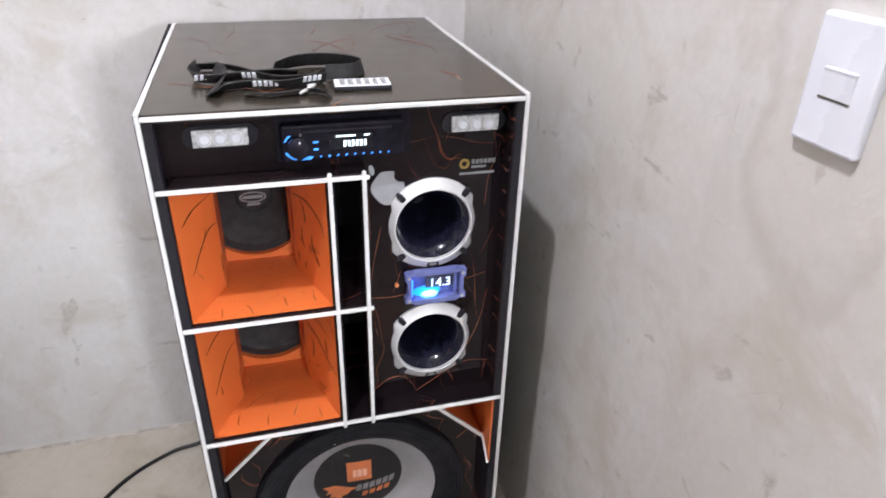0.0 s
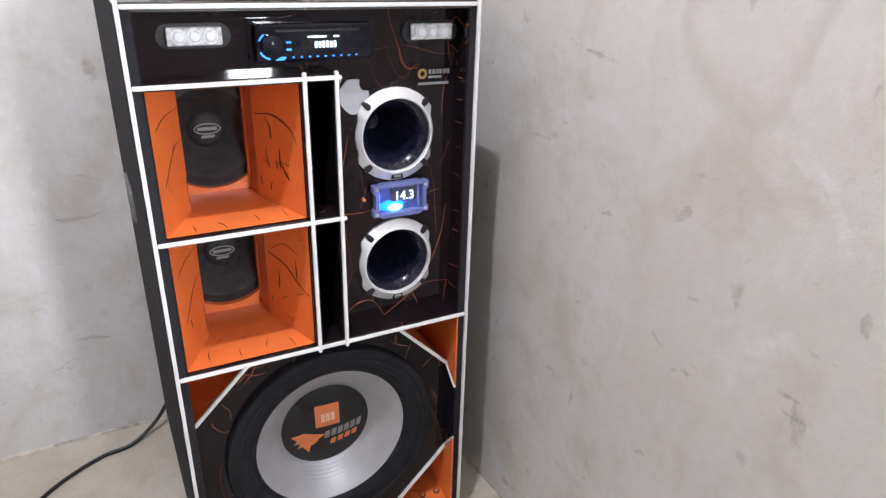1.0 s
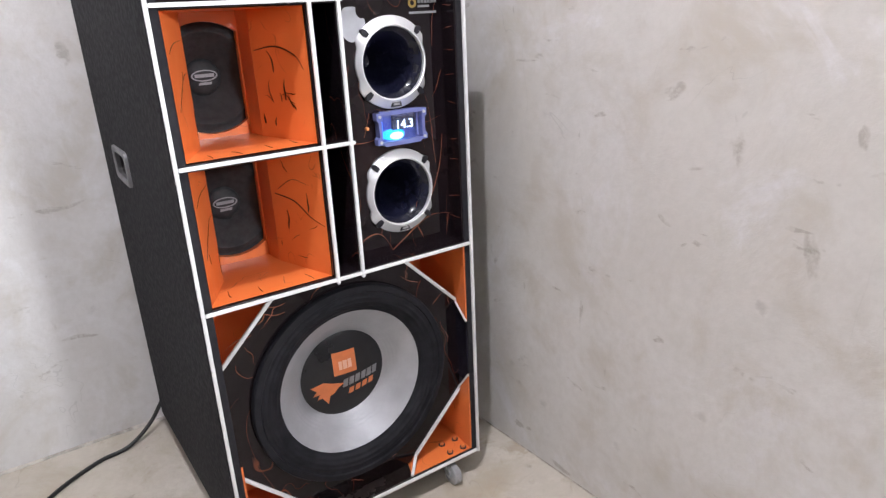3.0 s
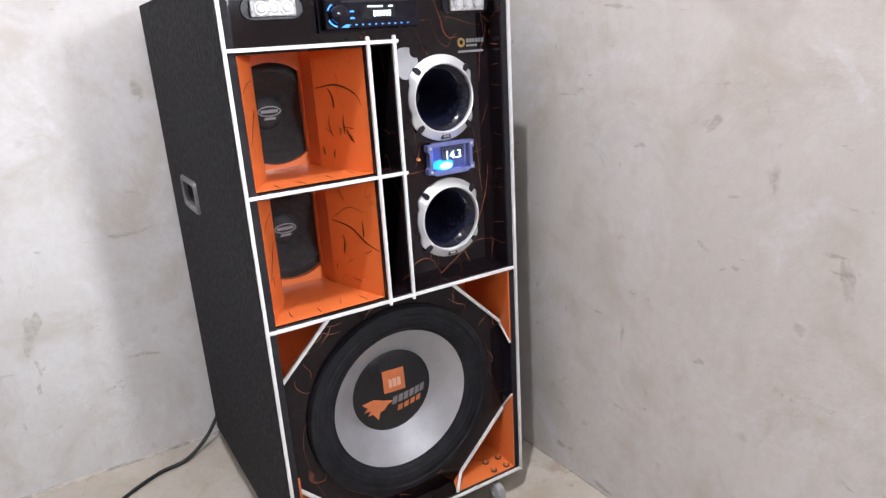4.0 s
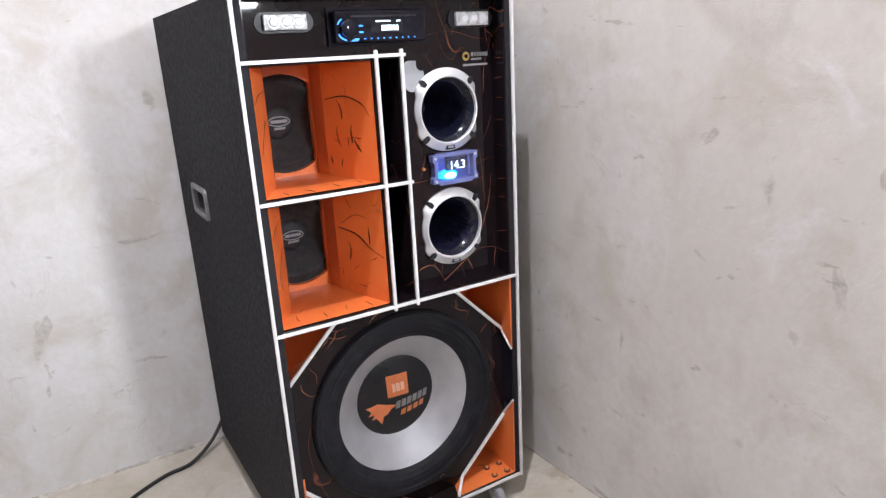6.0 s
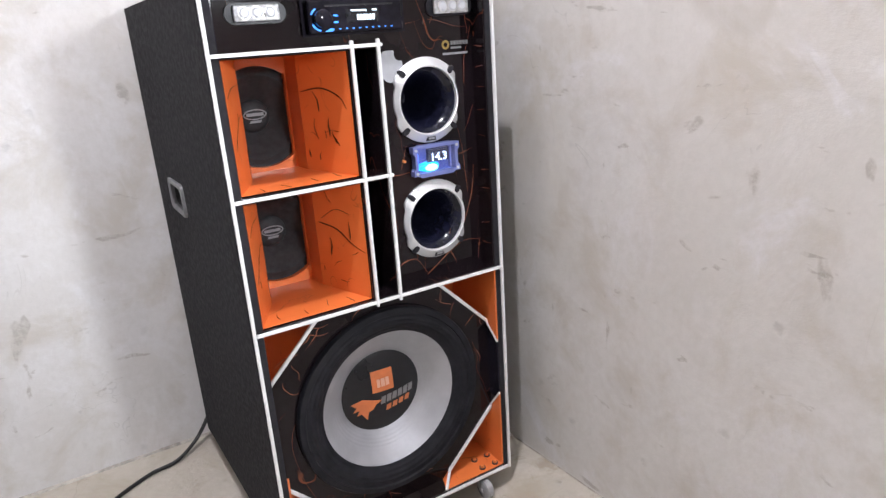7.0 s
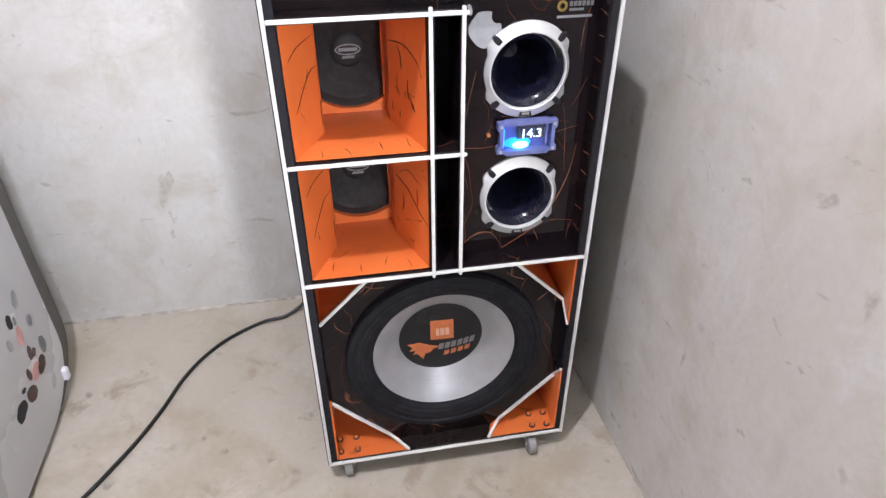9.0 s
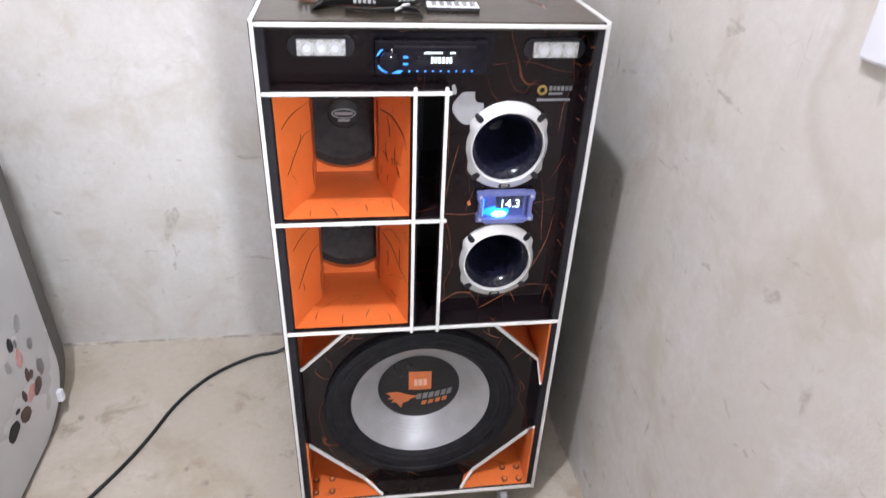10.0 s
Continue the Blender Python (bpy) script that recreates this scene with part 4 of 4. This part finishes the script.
part("backlight", prism([(VX0 + 0.042 + 0.0150 * math.cos(t), VZ0 + 0.0165 + 0.0072 * math.sin(t)) for t in (2 * math.pi * i / 8 + 0.4 for i in range(8))], FACE - 0.0145, FACE - 0.0120, "y", 0.001), glowing("backlight_core", (0.22, 0.90, 1.0), 4.5), meter, "bright cyan backlight")
# the backlight's halo on the panel, put in as a glowing ellipse
part("halo", prism([(VX0 + 0.038 + 0.024 * math.cos(t), VZ0 + 0.0185 + 0.0100 * math.sin(t)) for t in (2 * math.pi * i / 28 for i in range(28))], FACE - 0.0078, FACE - 0.0058), glowing("halo_cyan", (0.0, 0.25, 0.75), 1.6), meter, "cyan halo of the backlight as an emissive plate")
part("side_led", box(VX0 + 0.0112, VX0 + 0.0130, FACE - 0.0150, FACE - 0.0080, VZ0 + 0.014, VZ1 - 0.016), glowing("blue_led", (0.01, 0.12, 1.0), 7.0), meter, "small blue side light")
lettering("digits", "14.3", 0.0225, pose(VX0 + 0.061, FACE - 0.0112, VZ0 + 0.0345, 90, 0, 0), M_DIGIT, meter)
part("display_line", box(VX0 + 0.038, VX0 + 0.080, FACE - 0.0108, FACE - 0.0098, VZ0 + 0.0505, VZ0 + 0.0512), M_RIM, meter)

# ---- stickers
ap = []
for i in range(64):
    a = 2 * math.pi * i / 64
    r = 1 - 0.05 * math.cos(2 * a) + 0.05 * math.cos(4 * a) - 0.10 * max(0.0, math.cos((a - math.pi / 2) * 4)) * (abs(a - math.pi / 2) < 0.4)
    dot = 0.80 * math.cos(a) + 0.70 * math.sin(a)
    disc = dot * dot - (0.80 ** 2 + 0.70 ** 2 - 0.42 ** 2)
    if disc > 0 and dot > 0:
        r = min(r, dot - math.sqrt(disc))
    ap.append((0.3250 + 0.0265 * r * math.cos(a), 0.978 + 0.0270 * r * math.sin(a)))
stick = part("sticker", prism(ap, FACE - 0.0011, FACE + 0.001), M_GREYSTICK, cab, "silver fruit-shaped sticker")
part("sticker_leaf", prism([(0.3005 + 0.0040 * math.cos(t) - 0.0015 * math.sin(t), 1.0085 + 0.0085 * math.sin(t)) for t in (2 * math.pi * i / 16 for i in range(16))], FACE - 0.0011, FACE + 0.001), M_GREYSTICK, stick)
maker = part("maker_sticker", plate(circle(0.4475, 1.007, 0.0085, 24), [circle(0.4475, 1.007, 0.0042, 20)], FACE - 0.0011, FACE - 0.0003), M_YELLOW, cab, "round yellow maker's sticker")
for i in range(6):
    part("sticker_bar", box(0.459 + i * 0.0068, 0.4642 + i * 0.0068, FACE - 0.0011, FACE - 0.0003, 1.006, 1.0135), M_GREYPRINT, maker)
part("sticker_bar", box(0.459, 0.483, FACE - 0.0011, FACE - 0.0003, 0.999, 1.003), M_GREYPRINT, maker)
part("sticker_bar", box(0.440, 0.497, FACE - 0.0011, FACE - 0.0003, 0.9885, 0.9925), M_GREYPRINT, maker)
part("knob_switch", cylinder((0.3365, FACE - 0.0005, 0.801), (0.3365, FACE - 0.007, 0.801), 0.003, 12), M_COPPER, cab, "small red push switch")


# ---- side handle
hloops = [[(x, y, z) for y, z in rounded(HY0 + d, HY1 - d, HZ0 + d, HZ1 - d, 0.012)] for x, d in ((-0.0120, 0.0), (-0.0180, 0.0008), (-0.0190, 0.003), (-0.0190, 0.009), (-0.0165, 0.0125), (-0.0080, 0.0125))]
handle = part("side_handle", shell_quads(hloops), plain("grey_handle_steel", (0.17, 0.17, 0.18), 0.45, metal=0.3, var=0.15), cab, "grey recessed carrying handle", True)
cup = [[(x, y, z) for y, z in rounded(HY0 + 0.0125 + d, HY1 - 0.0125 - d, HZ0 + 0.0125 + e, HZ1 - 0.0125 - d, 0.010)] for x, d, e in ((-0.0085, 0.0, 0.0), (0.030, 0.002, 0.014), (0.034, 0.006, 0.020))]
hb = shell_quads(cup)
hb.faces.new([hb.verts.new(p) for p in cup[-1]])
part("handle_cup", hb, plain("dark_cup_plastic", (0.030, 0.030, 0.032), 0.6, var=0.2), handle, "dark hand recess")

# ---- castors
for cx, cy, wo in ((0.050, 0.036, -0.014), (0.472, 0.032, -0.028), (0.050, D - 0.05, 0.012), (0.472, D - 0.05, 0.012)):
    caster = part("castor", box(cx - 0.021, cx + 0.021, cy - 0.021, cy + 0.021, Z0 - 0.004, Z0 - 0.0003, 0.001), M_GREYMETAL, cab, "small swivel castor with smoke-grey wheel")
    wx = cx - 0.014
    wy = cy + wo
    fork = None
    for dx in (-0.0115, 0.0115):
        side = prism([(wy - 0.006, 0.019), (wy + 0.006, 0.019), (cy + 0.013, Z0 - 0.004), (cy - 0.013, Z0 - 0.004)], wx + dx - 0.001, wx + dx + 0.001, "x", 0.0004)
        fork = join(fork, side)
    fork = box(wx - 0.0125, wx + 0.0125, cy - 0.013, cy + 0.013, Z0 - 0.0075, Z0 - 0.004, 0.0005, fork)
    part("fork", fork, M_GREYMETAL, caster)
    wheel = lathe(0, 0, [(0.0, -0.0095), (0.020, -0.0095), (0.0235, -0.007), (0.0240, 0.0), (0.0235, 0.007), (0.020, 0.0095), (0.0, 0.0095)], 28)
    bmesh.ops.transform(wheel, matrix=Matrix.Translation((wx, wy, 0.0240)) @ Matrix.Rotation(radians(90), 4, "Z"), verts=wheel.verts)
    part("wheel", wheel, M_WHEEL, caster, "smoke-grey wheel", True)
    part("axle", cylinder((wx - 0.0135, wy, 0.024), (wx + 0.0135, wy, 0.024), 0.003, 10), M_GREYMETAL, caster)


# ---------------------------------------------------------------- on top of the tower
TOPZ = Z1 + 0.0006
remote = thing("remote_control", (0.297, 0.083, TOPZ), "slim black remote control with a white face on the cabinet top", "remote control")
_turn = Matrix.Translation((0.297, 0.083, TOPZ)) @ Matrix.Rotation(radians(-3), 4, "Z")
def turned(bm):
    bmesh.ops.transform(bm, matrix=_turn, verts=bm.verts)
    return bm
part("body", turned(box(-0.042, 0.042, -0.0205, 0.0205, 0.0, 0.0065, 0.002)), M_BLACK, remote)
part("face", turned(box(-0.0405, 0.0405, -0.0190, 0.0190, 0.0055, 0.0078, 0.0008)), M_SWITCH, remote, "white face plate")
for i in range(6):
    for j in range(3):
        part("button", turned(box(-0.033 + i * 0.012, -0.025 + i * 0.012, -0.0145 + j * 0.0105, -0.0085 + j * 0.0105, 0.0076, 0.0088, 0.0006)), M_GREYPRINT, remote)

lanyard = thing("lanyard", (0.16, 0.11, TOPZ), "crumpled black strap with white printed marks on the cabinet top", "lanyard")
STRAPS = [
    ([(0.052, 0.205, 0), (0.046, 0.150, 0), (0.070, 0.120, 0), (0.115, 0.135, 0), (0.160, 0.150, 0), (0.200, 0.150, 0)], 0.018, 70, 35),
    ([(0.052, 0.205, 0), (0.085, 0.200, 0), (0.120, 0.165, 0), (0.150, 0.120, 0), (0.180, 0.095, 0), (0.238, 0.100, 0)], 0.018, 40, 60),
    ([(0.075, 0.050, 0), (0.090, 0.075, 0), (0.130, 0.085, 0), (0.175, 0.070, 0), (0.205, 0.080, 0), (0.235, 0.115, 0)], 0.019, 30, 70),
    ([(0.075, 0.050, 0), (0.085, 0.100, 0), (0.090, 0.150, 0), (0.078, 0.190, 0)], 0.019, 30, 60),
    ([(0.165, 0.160, 0), (0.195, 0.195, 0), (0.235, 0.205, 0), (0.280, 0.185, 0), (0.300, 0.150, 0), (0.280, 0.120, 0), (0.240, 0.118, 0)], 0.022, 65, 80),
    ([(0.120, 0.050, 0), (0.160, 0.040, 0), (0.200, 0.046, 0), (0.222, 0.040, 0), (0.232, 0.020, 0)], 0.016, 20, 40),
]
for pts, w, t0, t1 in STRAPS:
    line = glide([(x + 0.010, y + 0.012, TOPZ + 0.0015 + z) for x, y, z in pts], 8)
    part("strap", ribbon(line, w, t0, t1), M_STRAP, lanyard)
for (x, y, z), rz, n in (((0.150, 0.0725, 0.011), -8, 5), ((0.216, 0.078, 0.014), 18, 4), ((0.062, 0.118, 0.012), 12, 3), ((0.128, 0.112, 0.014), -12, 3)):
    m = Matrix.Translation((x + 0.010, y + 0.012, TOPZ + z)) @ pose(0, 0, 0, 28, 0, rz)
    for i in range(n):
        b = box(-0.0024, 0.0024, -0.0008, 0.0008, -0.0045, 0.0045)
        bmesh.ops.transform(b, matrix=m @ Matrix.Translation(((i - (n - 1) / 2) * 0.0075, 0, 0)), verts=b.verts)
        part("print_mark", b, M_SWITCH, lanyard, "white printed mark")
part("clip", tube(glide([(0.205, 0.045, TOPZ + 0.006), (0.220, 0.060, TOPZ + 0.009), (0.228, 0.080, TOPZ + 0.007), (0.218, 0.084, TOPZ + 0.005)], 6), 0.0022), M_ALU, lanyard, "bright metal clip")


# ---------------------------------------------------------------- power cable on the floor
CABLE = [(0.06, 0.655, 0.16), (0.01, 0.655, 0.10), (-0.045, 0.635, 0.035), (-0.11, 0.60, 0.008), (-0.18, 0.585, 0.0055), (-0.265, 0.535, 0.0055), (-0.325, 0.475, 0.0055), (-0.375, 0.395, 0.0055),
         (-0.415, 0.290, 0.0055), (-0.453, 0.207, 0.0055), (-0.500, 0.125, 0.0055), (-0.545, 0.055, 0.0055), (-0.60, -0.02, 0.0055), (-0.68, -0.12, 0.0055), (-0.78, -0.30, 0.0055), (-0.9, -0.6, 0.0055)]
tagged(part("power_cable", tube(glide(CABLE, 10), 0.0050, 12), M_CABLE, smooth=True), "black power cable curving over the cement floor", "cable")


# ---------------------------------------------------------------- white appliance beside the wall
AX = -0.655
prof = [(0.452, 0.90), (0.452, 0.16)] + [(0.452 - 0.20 * (1 - math.cos(radians(a))) , 0.012 + 0.148 * (1 - math.sin(radians(a)))) for a in range(10, 91, 10)] + [(-0.16, 0.012), (-0.22, 0.03), (-0.25, 0.07), (-0.255, 0.90), (-0.23, 0.93), (0.43, 0.93)]
appl = thing("washing_machine", (AX - 0.26, 0.1, 0.0), "white enamelled household appliance with animal stickers on its panel", "appliance")
part("body", prism(prof, AX - 0.54, AX, "x", 0.010), M_APPLIANCE, appl, smooth=True)
# added dark grey copy of the profile, grown backwards to show as a band
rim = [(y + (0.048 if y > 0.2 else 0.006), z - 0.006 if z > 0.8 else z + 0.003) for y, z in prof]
part("rear_band", prism(rim, AX - 0.53, AX - 0.004, "x", 0.003), M_EDGE, appl, "added dark grey band along the rear outline", True)
part("foot", box(AX - 0.50, AX - 0.04, -0.12, 0.20, 0.0, 0.0125), M_BLACK, appl)
part("hinge", box(AX - 0.012, AX + 0.012, 0.384, 0.404, 0.055, 0.090, 0.005), M_SWITCH, appl, "white plastic hinge cap")
_rng = random.Random(4)
def blot(cy, cz, ry, rz, material, label):
    pts = []
    for i in range(24):
        a = 2 * math.pi * i / 24
        k = 1 + 0.10 * _rng.uniform(-1, 1) + 0.14 * math.sin(2 * a + cy * 40)
        pts.append((cy + ry * k * math.cos(a), cz + rz * k * math.sin(a)))
    part("sticker", prism(pts, AX - 0.001, AX + 0.0012, "x"), material, appl, label)
for cy, cz, ry, rz, mm, lb in (
        (0.181, 0.166, 0.026, 0.020, M_BLACK, "black sticker patch"), (0.243, 0.158, 0.024, 0.019, M_BROWN, "dark brown sticker patch"), (0.292, 0.181, 0.026, 0.016, M_PINK, "pink sticker patch"),
        (0.325, 0.172, 0.022, 0.019, M_BROWN, "dark brown sticker patch"), (0.219, 0.191, 0.009, 0.006, M_BLACK, "black sticker patch"), (0.262, 0.198, 0.010, 0.014, M_BROWN, "dark brown sticker patch"),
        (0.301, 0.229, 0.010, 0.016, M_BROWN, "dark brown sticker patch"), (0.317, 0.218, 0.009, 0.010, M_BROWN, "dark brown sticker patch"), (0.295, 0.286, 0.016, 0.022, M_PINK, "pink sticker patch"),
        (0.280, 0.337, 0.012, 0.016, M_BLACK, "black sticker patch"), (0.300, 0.325, 0.006, 0.010, M_GREYPRINT, "grey sticker patch"), (0.362, 0.203, 0.014, 0.028, M_GREYPRINT, "grey sticker patch"),
        (0.354, 0.283, 0.010, 0.016, M_GREYPRINT, "grey sticker patch"), (0.333, 0.360, 0.014, 0.022, M_GREYSTICK, "grey sticker patch"), (0.245, 0.300, 0.010, 0.016, M_GREYSTICK, "grey sticker patch")):
    blot(cy, cz, ry, rz, mm, lb)


# ---------------------------------------------------------------- light switch on the wall
SY, SZW = -0.3920, 1.2360
SXW = right_x(SY)
switch = thing("light_switch", (SXW, SY, SZW), "white rectangular wall switch plate with one rocker", "light switch")
_rot = Matrix.Translation((SXW, SY, SZW)) @ Matrix.Rotation(math.atan(0.036), 4, "Z")
def at_switch(bm):
    bmesh.ops.transform(bm, matrix=_rot, verts=bm.verts)
    return bm
part("plate", at_switch(box(-0.0125, -0.0002, -0.0395, 0.0395, -0.0615, 0.0615, 0.004)), M_SWITCH, switch)
part("rocker", at_switch(prism([(-0.0126, -0.013), (-0.0138, 0.0105), (-0.0150, 0.0135), (-0.0120, 0.0150), (-0.0110, -0.013)], -0.0185, 0.0185, "y", 0.0006)), M_SWITCH, switch, "white rocker")
part("rocker_gap", at_switch(box(-0.0132, -0.0122, -0.0185, 0.0185, -0.0152, -0.0130)), M_EDGE, switch)

# ---------------------------------------------------------------- ceiling bulb
bulb = thing("pendant_bulb", (BULB[0], BULB[1], HIGH), "lit round bulb hanging from the ceiling on a short cord", "lamp")
bb = bmesh.new()
bmesh.ops.create_icosphere(bb, subdivisions=3, radius=0.032, matrix=Matrix.Translation(BULB))
part("glass", bb, M_BULB, bulb, "glowing glass bulb", True)
part("socket", cylinder((BULB[0], BULB[1], BULB[2] + 0.030), (BULB[0], BULB[1], BULB[2] + 0.10), 0.019, 20), M_BLACK, bulb)
part("cord", cylinder((BULB[0], BULB[1], BULB[2] + 0.10), (BULB[0], BULB[1], HIGH), 0.003, 10), M_SWITCH, bulb)
